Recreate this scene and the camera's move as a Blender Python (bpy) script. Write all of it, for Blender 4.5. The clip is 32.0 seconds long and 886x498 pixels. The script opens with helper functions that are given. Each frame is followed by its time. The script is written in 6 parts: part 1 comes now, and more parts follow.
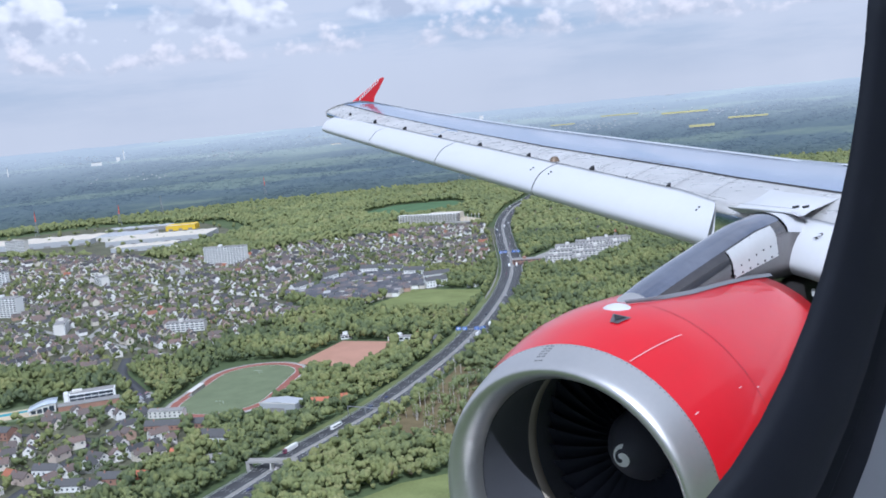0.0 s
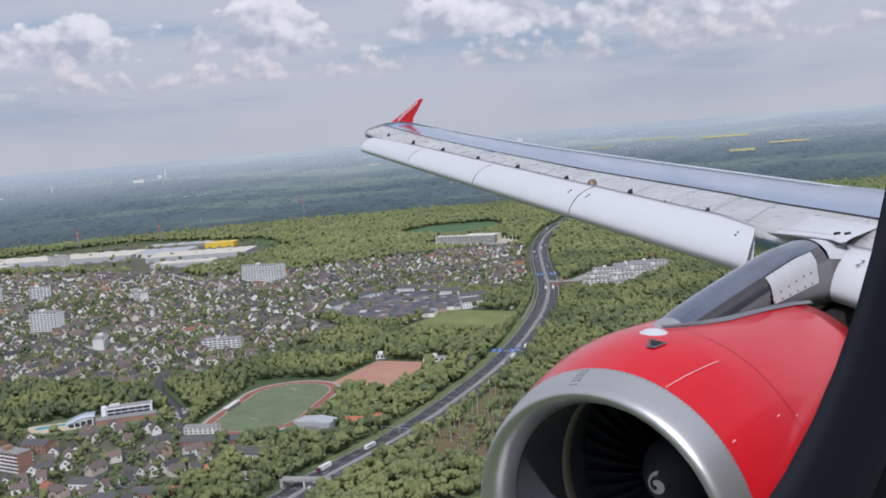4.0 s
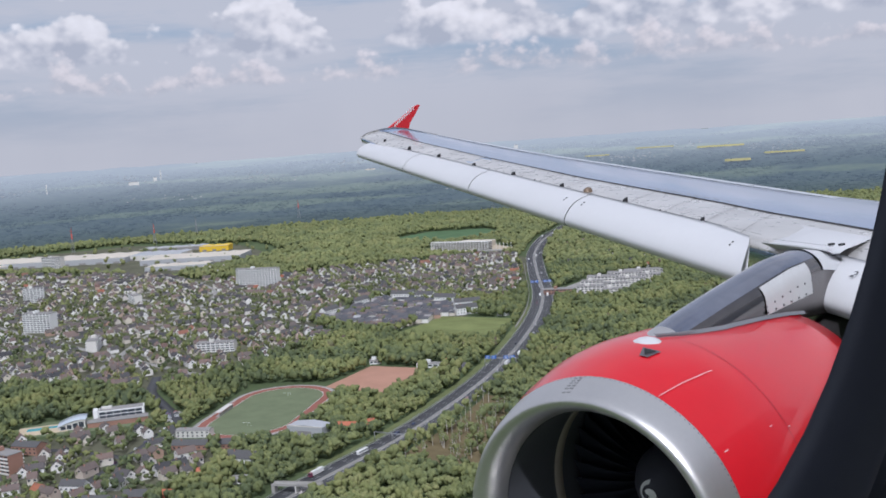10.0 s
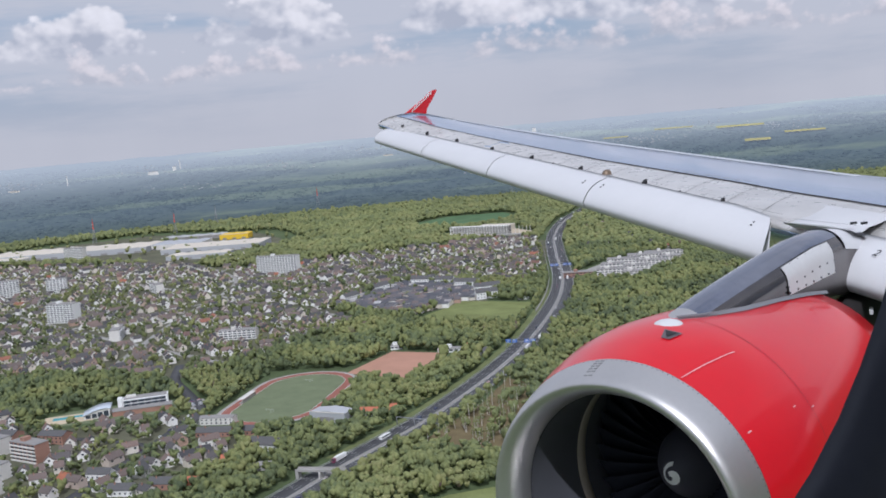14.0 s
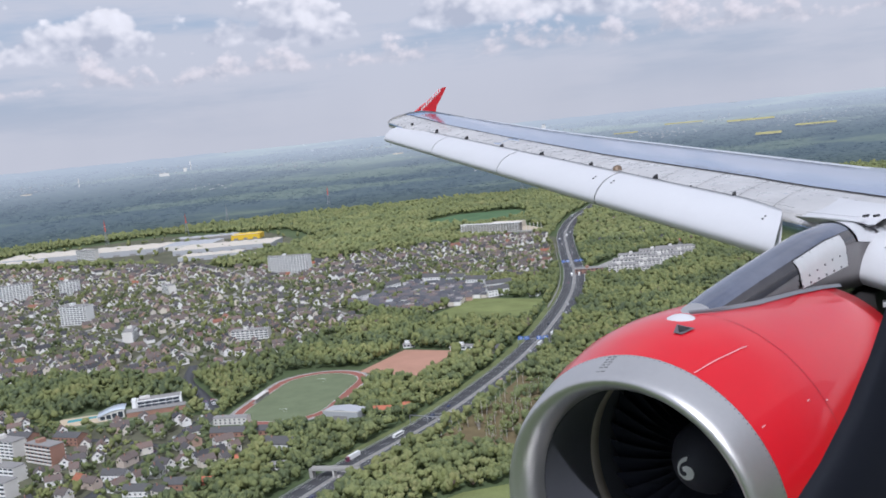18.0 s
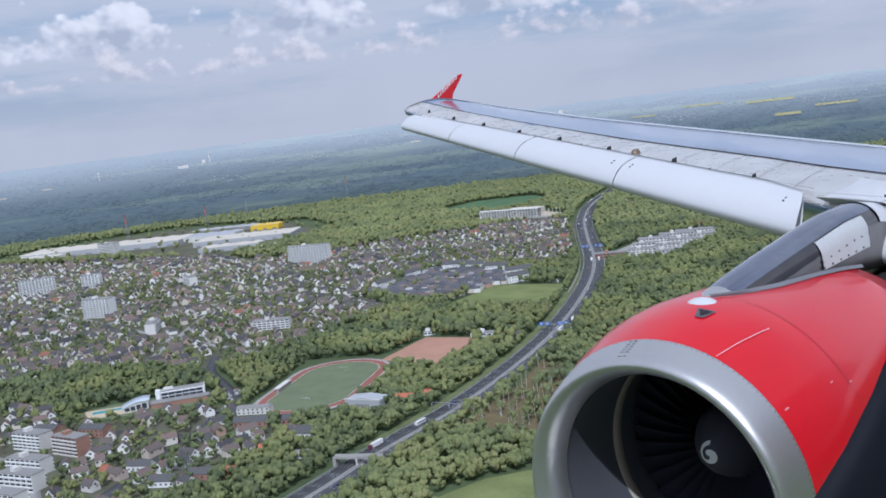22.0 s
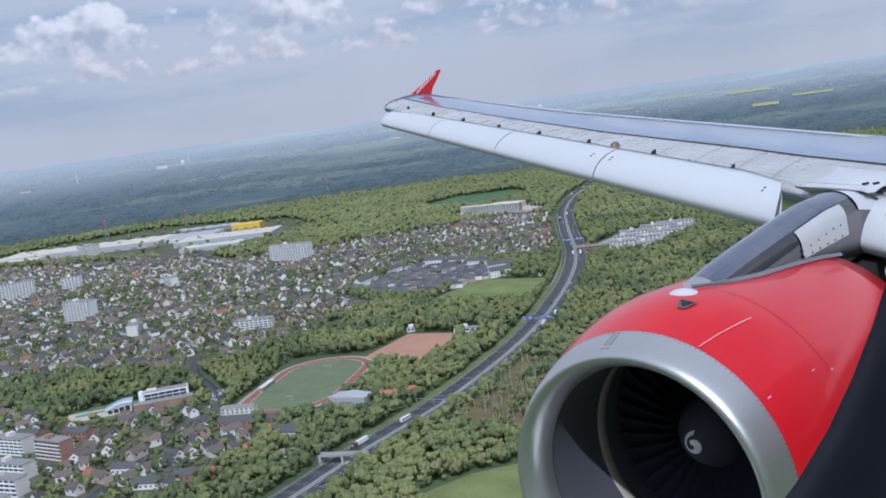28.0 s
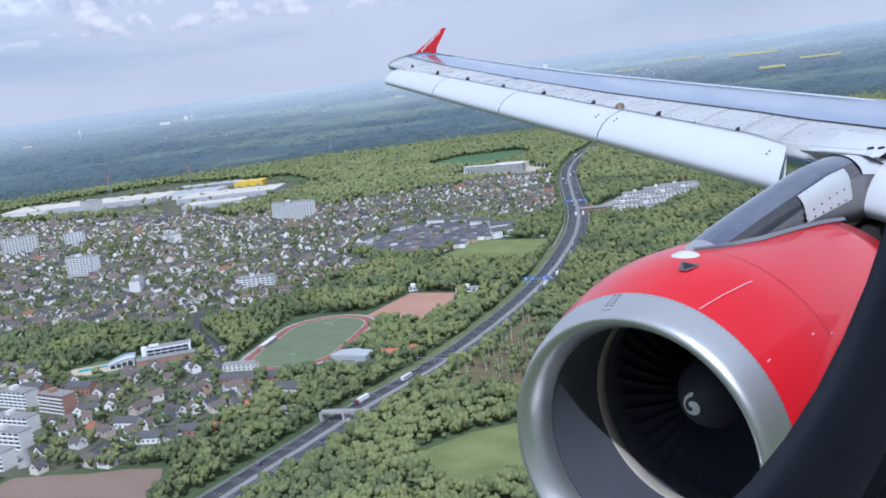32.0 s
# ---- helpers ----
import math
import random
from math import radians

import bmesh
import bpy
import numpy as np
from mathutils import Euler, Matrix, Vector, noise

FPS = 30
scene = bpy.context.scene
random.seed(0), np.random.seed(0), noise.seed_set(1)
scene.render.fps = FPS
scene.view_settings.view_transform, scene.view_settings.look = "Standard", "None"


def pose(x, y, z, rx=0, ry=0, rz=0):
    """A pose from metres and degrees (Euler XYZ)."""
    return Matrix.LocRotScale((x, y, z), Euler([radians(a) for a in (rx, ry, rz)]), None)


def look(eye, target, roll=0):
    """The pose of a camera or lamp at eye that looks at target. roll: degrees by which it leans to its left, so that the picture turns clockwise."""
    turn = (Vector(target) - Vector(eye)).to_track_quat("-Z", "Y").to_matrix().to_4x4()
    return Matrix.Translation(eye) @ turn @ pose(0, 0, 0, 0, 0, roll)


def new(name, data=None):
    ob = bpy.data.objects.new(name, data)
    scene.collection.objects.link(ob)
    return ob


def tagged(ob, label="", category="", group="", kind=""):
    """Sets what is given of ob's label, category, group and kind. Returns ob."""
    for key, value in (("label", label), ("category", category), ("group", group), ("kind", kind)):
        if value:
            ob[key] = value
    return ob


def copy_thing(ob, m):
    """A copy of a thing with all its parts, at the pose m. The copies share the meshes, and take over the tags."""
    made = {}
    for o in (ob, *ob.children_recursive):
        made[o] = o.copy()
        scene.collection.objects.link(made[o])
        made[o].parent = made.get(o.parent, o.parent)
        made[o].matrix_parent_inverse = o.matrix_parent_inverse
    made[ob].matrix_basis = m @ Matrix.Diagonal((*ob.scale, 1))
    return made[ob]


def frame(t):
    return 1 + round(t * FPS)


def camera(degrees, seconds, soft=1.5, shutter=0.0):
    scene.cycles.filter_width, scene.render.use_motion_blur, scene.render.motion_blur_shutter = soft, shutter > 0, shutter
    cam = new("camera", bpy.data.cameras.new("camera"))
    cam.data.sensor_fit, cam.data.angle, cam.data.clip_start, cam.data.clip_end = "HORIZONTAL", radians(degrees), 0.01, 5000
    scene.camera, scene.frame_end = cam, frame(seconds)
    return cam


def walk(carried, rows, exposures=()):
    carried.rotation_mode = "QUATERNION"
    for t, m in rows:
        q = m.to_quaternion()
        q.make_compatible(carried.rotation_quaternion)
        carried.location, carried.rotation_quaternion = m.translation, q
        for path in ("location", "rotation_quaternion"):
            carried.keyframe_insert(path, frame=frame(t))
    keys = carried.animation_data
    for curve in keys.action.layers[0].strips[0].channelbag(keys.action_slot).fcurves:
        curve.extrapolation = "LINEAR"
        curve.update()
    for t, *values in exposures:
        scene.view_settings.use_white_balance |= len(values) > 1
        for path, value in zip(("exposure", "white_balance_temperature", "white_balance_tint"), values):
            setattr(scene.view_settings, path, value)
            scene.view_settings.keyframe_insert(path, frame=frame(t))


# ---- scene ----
cam = camera(45.9, 32.0, soft=1.75)
walk(cam, [
    (0, pose(-0.001, 0.013, 239.999, 82.02, 5.24, -142.00)), (0.5, pose(-0.001, 0.011, 239.999, 82.30, 4.73, -142.50)),
    (1, pose(-0.000, 0.010, 239.999, 82.34, 4.96, -141.70)), (1.5, pose(0.000, 0.008, 240.000, 82.72, 5.24, -141.26)),
    (2, pose(0.001, 0.006, 240.000, 82.97, 5.25, -141.07)), (2.5, pose(0.001, 0.005, 240.000, 82.89, 5.14, -140.76)),
    (3, pose(0.000, 0.003, 240.000, 83.04, 4.95, -140.64)), (3.5, pose(0.000, 0.002, 239.999, 83.44, 4.81, -140.27)),
    (4, pose(0.001, 0.000, 240.000, 83.35, 4.65, -139.89)), (4.5, pose(0.001, 0.000, 240.000, 83.18, 4.70, -139.47)),
    (6.5, pose(0.001, 0.000, 240.000, 82.64, 3.92, -140.19)), (7, pose(0.000, 0.000, 240.000, 82.58, 3.56, -140.43)),
    (7.5, pose(0.001, 0.000, 240.000, 82.56, 3.78, -140.35)), (8, pose(-0.001, 0.000, 239.999, 82.68, 4.75, -140.31)),
    (8.5, pose(0.002, 0.000, 240.001, 82.91, 4.72, -140.24)), (9, pose(0.003, 0.000, 240.002, 82.83, 4.66, -139.90)),
    (9.5, pose(0.001, 0.000, 240.001, 82.93, 4.20, -140.22)), (10, pose(0.001, 0.000, 240.000, 83.67, 3.92, -140.09)),
    (10.5, pose(-0.001, 0.000, 239.998, 83.21, 4.69, -138.90)),
    (11, pose(-0.001, 0.000, 239.999, 82.93, 5.03, -139.51)),
    (11.5, pose(-0.001, 0.000, 239.999, 83.00, 4.96, -139.83)),
    (12, pose(0.001, 0.000, 240.001, 82.48, 4.53, -139.24)), (12.5, pose(0.001, 0.000, 240.001, 82.52, 4.43, -139.31)),
    (13, pose(0.002, 0.000, 240.001, 82.89, 3.94, -139.31)), (13.5, pose(0.001, 0.000, 240.000, 83.10, 3.94, -139.18)),
    (14, pose(0.003, 0.000, 240.002, 82.91, 4.92, -139.14)), (14.5, pose(0.001, 0.000, 240.001, 83.18, 4.72, -139.06)),
    (16.5, pose(0.001, 0.000, 240.001, 82.88, 5.56, -138.70)), (17, pose(0.001, 0.000, 240.001, 82.84, 5.88, -138.70)),
    (17.5, pose(0.001, 0.000, 240.000, 82.40, 5.29, -138.60)), (18, pose(0.002, 0.000, 240.001, 82.84, 5.67, -138.62)),
    (18.5, pose(0.001, 0.000, 240.001, 83.14, 5.94, -138.52)),
    (19, pose(0.000, 0.000, 240.000, 83.06, 5.87, -138.78)),
    (19.5, pose(0.000, 0.000, 240.001, 82.70, 6.45, -138.33)),
    (20, pose(0.001, 0.000, 240.001, 82.81, 6.32, -138.72)),
    (20.5, pose(0.002, 0.000, 240.002, 82.68, 6.47, -138.38)),
    (21, pose(0.002, 0.000, 240.002, 82.32, 6.35, -138.03)),
    (21.5, pose(0.002, 0.000, 240.002, 82.17, 6.20, -137.67)),
    (22, pose(0.002, 0.000, 240.002, 82.24, 6.76, -137.70)),
    (22.5, pose(0.002, 0.000, 240.002, 82.36, 6.93, -137.51)), (23, pose(0.002, 0.000, 240.002, 82.53, 7.37, -137.58)),
    (23.5, pose(0.002, 0.000, 240.002, 82.56, 7.40, -137.55)),
    (24, pose(0.002, 0.000, 240.002, 82.21, 7.19, -137.60)),
    (24.5, pose(0.002, 0.000, 240.002, 81.96, 7.09, -137.50)),
    (25, pose(0.002, 0.000, 240.002, 81.83, 6.92, -137.61)),
    (25.5, pose(0.001, 0.000, 240.002, 81.77, 6.78, -137.51)),
    (27.5, pose(0.003, 0.000, 240.002, 81.81, 7.52, -138.39)), (28, pose(0.002, 0.000, 240.001, 81.87, 7.65, -138.84)),
    (28.5, pose(0.003, 0.000, 240.002, 81.93, 7.52, -139.01)), (29, pose(0.002, 0.000, 240.002, 81.83, 7.76, -139.48)),
    (29.5, pose(-0.002, 0.000, 239.998, 78.18, 8.01, -139.77)),
    (30, pose(-0.001, 0.000, 240.000, 75.78, 7.37, -139.96)),
    (30.5, pose(-0.001, 0.000, 240.000, 78.00, 7.43, -139.26)),
    (31, pose(-0.001, 0.000, 240.000, 79.26, 7.53, -137.93)),
    (31.5, pose(0.000, 0.000, 240.001, 79.51, 7.62, -137.80)),
    (32, pose(-0.000, 0.000, 240.000, 79.70, 6.99, -138.59)),
], exposures=[(0.0, -0.08, 5250, 11), (1.5, -0.13, 5550, 12), (3.0, -0.30, 5800, 12), (4.5, -0.43, 5700, 13), (13.0, -0.38, 5720, 13), (16.5, -0.33, 5700, 13), (19.0, -0.22, 5650, 13), (21.0, -0.30, 5350, 12), (25.5, -0.40, 5300, 12), (29.0, -0.40, 5250, 11), (30.5, -0.08, 5150, 11), (32.0, -0.12, 5100, 11)])

# ---- sky and sun ----
SUN = Vector((-0.44, 0.50, 0.75)).normalized()
sun = new("sun", bpy.data.lights.new("sun", "SUN"))
sun.data.energy, sun.data.angle, sun.data.color = 3.4, radians(0.8), (1.0, 0.965, 0.92)
sun.matrix_world = look((0, 0, 900), Vector((0, 0, 900)) - SUN)


class Nodes:
    """Short names for building a node tree."""

    def __init__(self, tree):
        self.t = tree
        tree.nodes.clear()

    def n(self, kind):
        return self.t.nodes.new(kind)

    def link(self, a, b):
        self.t.links.new(a, b)

    def put(self, socket, value):
        if isinstance(value, bpy.types.NodeSocket):
            self.link(value, socket)
        else:
            socket.default_value = value

    def math(self, op, a, b=0.0, clamp=False):
        m = self.t.nodes.new("ShaderNodeMath")
        m.operation, m.use_clamp = op, clamp
        self.put(m.inputs[0], a)
        self.put(m.inputs[1], b)
        return m.outputs[0]

    def mix(self, f, a, b, blend="MIX"):
        m = self.t.nodes.new("ShaderNodeMix")
        m.data_type, m.blend_type = "RGBA", blend
        self.put(m.inputs[0], f)
        self.put(m.inputs[6], a)
        self.put(m.inputs[7], b)
        return m.outputs[2]

    def noise(self, vec, scale, detail=4.0, rough=0.55):
        m = self.t.nodes.new("ShaderNodeTexNoise")
        if vec is not None:
            self.link(vec, m.inputs["Vector"])
        m.inputs["Scale"].default_value, m.inputs["Detail"].default_value, m.inputs["Roughness"].default_value = scale, detail, rough
        return m.outputs[0]

    def ramp(self, f, stops):
        m = self.t.nodes.new("ShaderNodeValToRGB")
        e = m.color_ramp.elements
        while len(e) < len(stops):
            e.new(0.5)
        for k, (p, c) in zip(e, stops):
            k.position, k.color = p, (*c, 1)
        self.link(f, m.inputs[0])
        return m.outputs[0]

    def step(self, x, lo, hi):
        m = self.t.nodes.new("ShaderNodeMapRange")
        m.interpolation_type = "SMOOTHSTEP"
        self.put(m.inputs[0], x)
        m.inputs[1].default_value, m.inputs[2].default_value = lo, hi
        return m.outputs[0]

    def scaled(self, vec, x, y, z, off=(0, 0, 0)):
        m = self.t.nodes.new("ShaderNodeMapping")
        self.link(vec, m.inputs[0])
        m.inputs["Scale"].default_value = (x, y, z)
        m.inputs["Location"].default_value = off
        return m.outputs[0]


def build_sky():
    world = bpy.data.worlds.new("sky")
    scene.world = world
    world.use_nodes = True
    k = Nodes(world.node_tree)
    out, bg = k.n("ShaderNodeOutputWorld"), k.n("ShaderNodeBackground")
    sky = k.n("ShaderNodeTexSky")
    sky.sky_type, sky.sun_disc = "NISHITA", False
    sky.sun_elevation, sky.sun_rotation = math.asin(SUN.z), math.atan2(SUN.x, SUN.y)
    sky.air_density, sky.dust_density = 1.2, 2.5
    way = k.n("ShaderNodeTexCoord").outputs["Generated"]
    sep = k.n("ShaderNodeSeparateXYZ")
    k.link(way, sep.inputs[0])
    deg = 180.0 / math.pi
    east = k.math("MULTIPLY", k.math("ARCTAN2", sep.outputs[1], sep.outputs[0]), deg)
    high = k.math("MULTIPLY", k.math("ARCSINE", sep.outputs[2]), deg)

    def spot(ka, kh, off):
        c = k.n("ShaderNodeCombineXYZ")
        k.link(k.math("MULTIPLY", east, ka), c.inputs[0])
        k.link(k.math("MULTIPLY", high, kh), c.inputs[1])
        c.inputs[2].default_value = off
        return c.outputs[0]

    blue = k.mix(1.0, sky.outputs[0], (0.105, 0.105, 0.105, 1), "MULTIPLY")
    blue = k.mix(0.75, blue, (0.50, 0.59, 0.72, 1))
    thin = k.step(k.noise(spot(0.06, 0.35, 4.0), 1.0, 5.0, 0.6), 0.30, 0.55)
    air = k.mix(k.math("MULTIPLY", thin, 0.85), blue, (0.74, 0.72, 0.735, 1))

    def heap(under, base, tall, width, grain, seed, shade, glow, soft, strength):
        """A bank of heaped clouds with flat grey feet and bright rounded heads."""
        swell = k.noise(spot(1.0 / width, 0.0, seed), 1.0, 2.0, 0.5)
        rise = k.math("MULTIPLY", k.step(swell, 0.28, 0.60), tall)

        def puff(dx, dy):
            at = k.n("ShaderNodeVectorMath")
            at.operation = "ADD"
            k.link(spot(grain, grain * 1.25, seed + 3.0), at.inputs[0])
            at.inputs[1].default_value = (dx, dy, 0)
            v = k.n("ShaderNodeTexVoronoi")
            v.feature = "SMOOTH_F1"
            v.inputs["Scale"].default_value, v.inputs["Detail"].default_value, v.inputs["Roughness"].default_value, v.inputs["Smoothness"].default_value = 1.0, 3.0, 0.55, 0.6
            k.link(at.outputs[0], v.inputs["Vector"])
            return k.math("SUBTRACT", k.math("MULTIPLY", k.noise(at.outputs[0], 0.55, 6.0, 0.55), 1.5), k.math("MULTIPLY", v.outputs["Distance"], 0.8))

        here, there = puff(0, 0), puff(-0.16, 0.20)
        foot = k.math("ADD", k.math("MULTIPLY", k.noise(spot(0.25, 0.0, seed + 7.0), 1.0, 3.0), 1.4), base - 0.7)
        over = k.math("SUBTRACT", high, foot)
        body = k.math("ADD", k.math("SUBTRACT", rise, over), k.math("MULTIPLY", k.math("SUBTRACT", here, 0.10), tall * 0.7 + 0.9))
        mask = k.math("MULTIPLY", k.step(body, 0.0, soft), k.step(k.math("ADD", over, k.math("MULTIPLY", here, 0.5)), 0.0, 0.45))
        lit = k.math("ADD", k.math("MULTIPLY", k.math("SUBTRACT", here, there), 1.5), k.math("MULTIPLY", k.step(over, 0.0, 0.9 * tall), 0.55))
        lit = k.math("ADD", lit, 0.20, clamp=True)
        tone = k.ramp(lit, [(0.0, shade), (0.30, tuple(0.55 * a + 0.45 * b for a, b in zip(shade, glow))), (0.65, glow), (1.0, tuple(min(1.25, 1.12 * c) for c in glow))])
        return k.mix(k.math("MULTIPLY", mask, strength), under, tone)

    deck = k.step(k.noise(spot(0.05, 0.10, 9.0), 1.0, 7.0, 0.58), 0.44, 0.60)
    deck = k.math("MULTIPLY", deck, k.step(high, 8.5, 13.0))
    both = k.mix(deck, air, (0.80, 0.79, 0.80, 1))
    both = heap(both, 4.5, 4.6, 8.0, 0.34, 21.0, (0.58, 0.59, 0.64), (1.02, 0.965, 0.94), 0.8, 0.92)
    both = heap(both, 3.0, 1.9, 6.0, 0.55, 36.0, (0.62, 0.61, 0.64), (0.97, 0.87, 0.84), 0.8, 0.72)
    veil = k.math("SUBTRACT", 1.0, k.step(high, -0.5, 4.6))
    far = k.noise(spot(0.12, 0.05, 2.0), 1.0, 4.0)
    haze = k.mix(far, (0.60, 0.595, 0.62, 1), (0.76, 0.735, 0.735, 1))
    both = k.mix(k.math("MULTIPLY", veil, 0.94), both, haze)
    k.link(both, bg.inputs[0])
    bg.inputs[1].default_value = 1.0
    k.link(bg.outputs[0], out.inputs[0])


build_sky()

# ---- materials ----


def material(name, base, rough=0.6, metal=0.0, vary=0.25, scale=1.0, detail_scale=12.0, bump=0.0, bump_scale=30.0, coat=0.0,
             random_of="", tones=None, emit=None, spec=0.5, grouped=False):
    """A surface with two scales of variation in world metres, an optional tone per object or island, and fine relief."""
    m = bpy.data.materials.new(name)
    m.use_nodes = True
    k = Nodes(m.node_tree)
    out, bsdf = k.n("ShaderNodeOutputMaterial"), k.n("ShaderNodeBsdfPrincipled")
    where = k.n("ShaderNodeNewGeometry").outputs["Position"] if not coat else k.n("ShaderNodeTexCoord").outputs["Object"]
    colour = (*base, 1)
    if random_of:
        pick = k.n("ShaderNodeObjectInfo").outputs["Random"] if random_of == "object" else k.n("ShaderNodeNewGeometry").outputs["Random Per Island"]
        if random_of == "island" and grouped:
            stand = k.step(k.noise(where, 0.014, 2.0), 0.34, 0.66)
            pick = k.math("ADD", k.math("MULTIPLY", pick, 0.5), k.math("MULTIPLY", stand, 0.5))
        colour = k.ramp(pick, tones)
    big, small = k.noise(where, scale, 3.0), k.noise(where, detail_scale, 5.0, 0.65)
    shade = k.math("ADD", k.math("MULTIPLY", big, 0.65), k.math("MULTIPLY", small, 0.35))
    gain = k.math("ADD", k.math("MULTIPLY", k.math("SUBTRACT", shade, 0.5), 2.6 * vary), 1.0)
    grey = k.n("ShaderNodeCombineColor")
    for i in range(3):
        k.link(gain, grey.inputs[i])
    k.link(k.mix(1.0, colour, grey.outputs[0], "MULTIPLY"), bsdf.inputs["Base Color"])
    k.put(bsdf.inputs["Roughness"], k.math("ADD", k.math("MULTIPLY", k.math("SUBTRACT", small, 0.5), 0.25 * rough), rough, clamp=True))
    bsdf.inputs["Metallic"].default_value = metal
    bsdf.inputs["Specular IOR Level"].default_value = spec
    bsdf.inputs["Coat Weight"].default_value = coat
    bsdf.inputs["Coat Roughness"].default_value = 0.05
    if bump:
        b = k.n("ShaderNodeBump")
        b.inputs["Strength"].default_value = bump
        b.inputs["Distance"].default_value = 1.0 / bump_scale
        k.link(k.noise(where, bump_scale, 4.0), b.inputs["Height"])
        k.link(b.outputs[0], bsdf.inputs["Normal"])
    if emit:
        bsdf.inputs["Emission Color"].default_value = (*emit[:3], 1)
        bsdf.inputs["Emission Strength"].default_value = emit[3]
    k.link(bsdf.outputs[0], out.inputs[0])
    return m


# blue of the reflected sky is painted into the skin's base colour
M_SKIN = material("sky_tinted_wing_skin", (0.43, 0.53, 0.72), 0.16, 0.8, 0.16, 0.45, 7.0, coat=0.15)
M_REAR = material("rear_skin", (0.62, 0.65, 0.70), 0.3, 0.3, 0.12, 0.6, 9.0, coat=0.1)
# near-black stands in for the shade in the cavity under the wing
M_CORE = material("shade_dark_core", (0.025, 0.022, 0.022), 0.6, 0.2, 0.3)
M_SLAT = material("slat_paint", (0.62, 0.62, 0.63), 0.45, 0.0, 0.08, 0.9, 14.0, coat=0.10)
M_NOSE = material("leading_edge_paint", (0.58, 0.565, 0.545), 0.28, 0.35, 0.36, 1.6, 6.0, coat=0.05)
M_DARK = material("seam_black", (0.02, 0.02, 0.022), 0.7, 0.0, 0.2)
M_RIVET = material("rivet_grey", (0.16, 0.16, 0.17), 0.6, 0.3, 0.2)
M_JOINT = material("panel_gap", (0.17, 0.165, 0.16), 0.6, 0.0, 0.3, 3.0, 20.0)
M_RED = material("red_enamel", (0.60, 0.003, 0.012), 0.32, 0.0, 0.10, 0.7, 6.0, coat=0.6, spec=0.25)
M_LIP = material("bare_aluminium", (0.62, 0.61, 0.60), 0.34, 0.9, 0.12, 1.3, 26.0, coat=0.02)
# side kept dark, top bluish and brighter: reflections put into the metal colours
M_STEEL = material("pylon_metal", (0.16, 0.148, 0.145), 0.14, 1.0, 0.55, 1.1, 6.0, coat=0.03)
M_BRIGHT = material("sky_tinted_pylon_metal", (0.30, 0.32, 0.39), 0.14, 1.0, 0.40, 1.1, 7.0, coat=0.03)
M_SKIRT = material("grey_sealing_strip", (0.22, 0.22, 0.235), 0.5, 0.2, 0.2, 3.0, 30.0)
M_STRIPE = material("worn_pale_stripe", (0.70, 0.42, 0.42), 0.5, 0.0, 0.2, 3.0, 30.0)
M_BRONZE = material("bronze_fitting", (0.22, 0.16, 0.11), 0.5, 0.4, 0.3, 3.0, 30.0)
M_PANEL = material("pylon_panel_paint", (0.60, 0.60, 0.60), 0.5, 0.1, 0.15, 2.0, 20.0)
M_BARREL = material("inlet_liner", (0.11, 0.113, 0.13), 0.55, 0.3, 0.2, 2.0, 30.0)
M_BAND = material("inlet_band", (0.40, 0.35, 0.29), 0.6, 0.1, 0.25, 2.0, 30.0)
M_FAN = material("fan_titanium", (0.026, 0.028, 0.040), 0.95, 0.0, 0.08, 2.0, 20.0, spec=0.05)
M_SPIN = material("spinner_black", (0.045, 0.045, 0.060), 0.6, 0.0, 0.1)
M_PAD = material("grey_vent_plate", (0.14, 0.12, 0.13), 0.5, 0.2, 0.2, 4.0, 30.0)
M_WHITE = material("white_marking", (0.80, 0.80, 0.78), 0.5, 0.0, 0.06, 3.0, 30.0)
M_RUBBER = material("window_gasket_rubber", (0.022, 0.026, 0.040), 0.6, 0.0, 0.2, 20.0, 90.0)
M_TRIM = material("cabin_trim", (0.56, 0.57, 0.62), 0.7, 0.0, 0.1, 12.0, 120.0)


def mesh_of(name, verts, faces, mats, smooth=True, index=None):
    me = bpy.data.meshes.new(name)
    me.from_pydata([tuple(v) for v in verts], [], [tuple(f) for f in faces])
    for m in mats if isinstance(mats, (list, tuple)) else [mats]:
        me.materials.append(m)
    if index is not None:
        me.polygons.foreach_set("material_index", index)
    me.polygons.foreach_set("use_smooth", [smooth] * len(me.polygons))
    me.update()
    return me


def part(name, verts, faces, mats, parent=None, label="", smooth=True):
    ob = new(name, mesh_of(name, verts, faces, mats, smooth))
    ob.parent = parent
    return tagged(ob, label)


def net(rows, close_v=False, close_u=False, caps=False):
    """Faces over rows of points; each row has the same count."""
    nu, nv = len(rows), len(rows[0])
    verts = [p for r in rows for p in r]
    faces = []
    for i in range(nu if close_u else nu - 1):
        for j in range(nv if close_v else nv - 1):
            a, b = i * nv + j, i * nv + (j + 1) % nv
            c, d = ((i + 1) % nu) * nv + (j + 1) % nv, ((i + 1) % nu) * nv + j
            faces.append((a, b, c, d))
    if caps:
        faces.append(tuple(range(nv)))
        faces.append(tuple(reversed(range((nu - 1) * nv, nu * nv))))
    return verts, faces


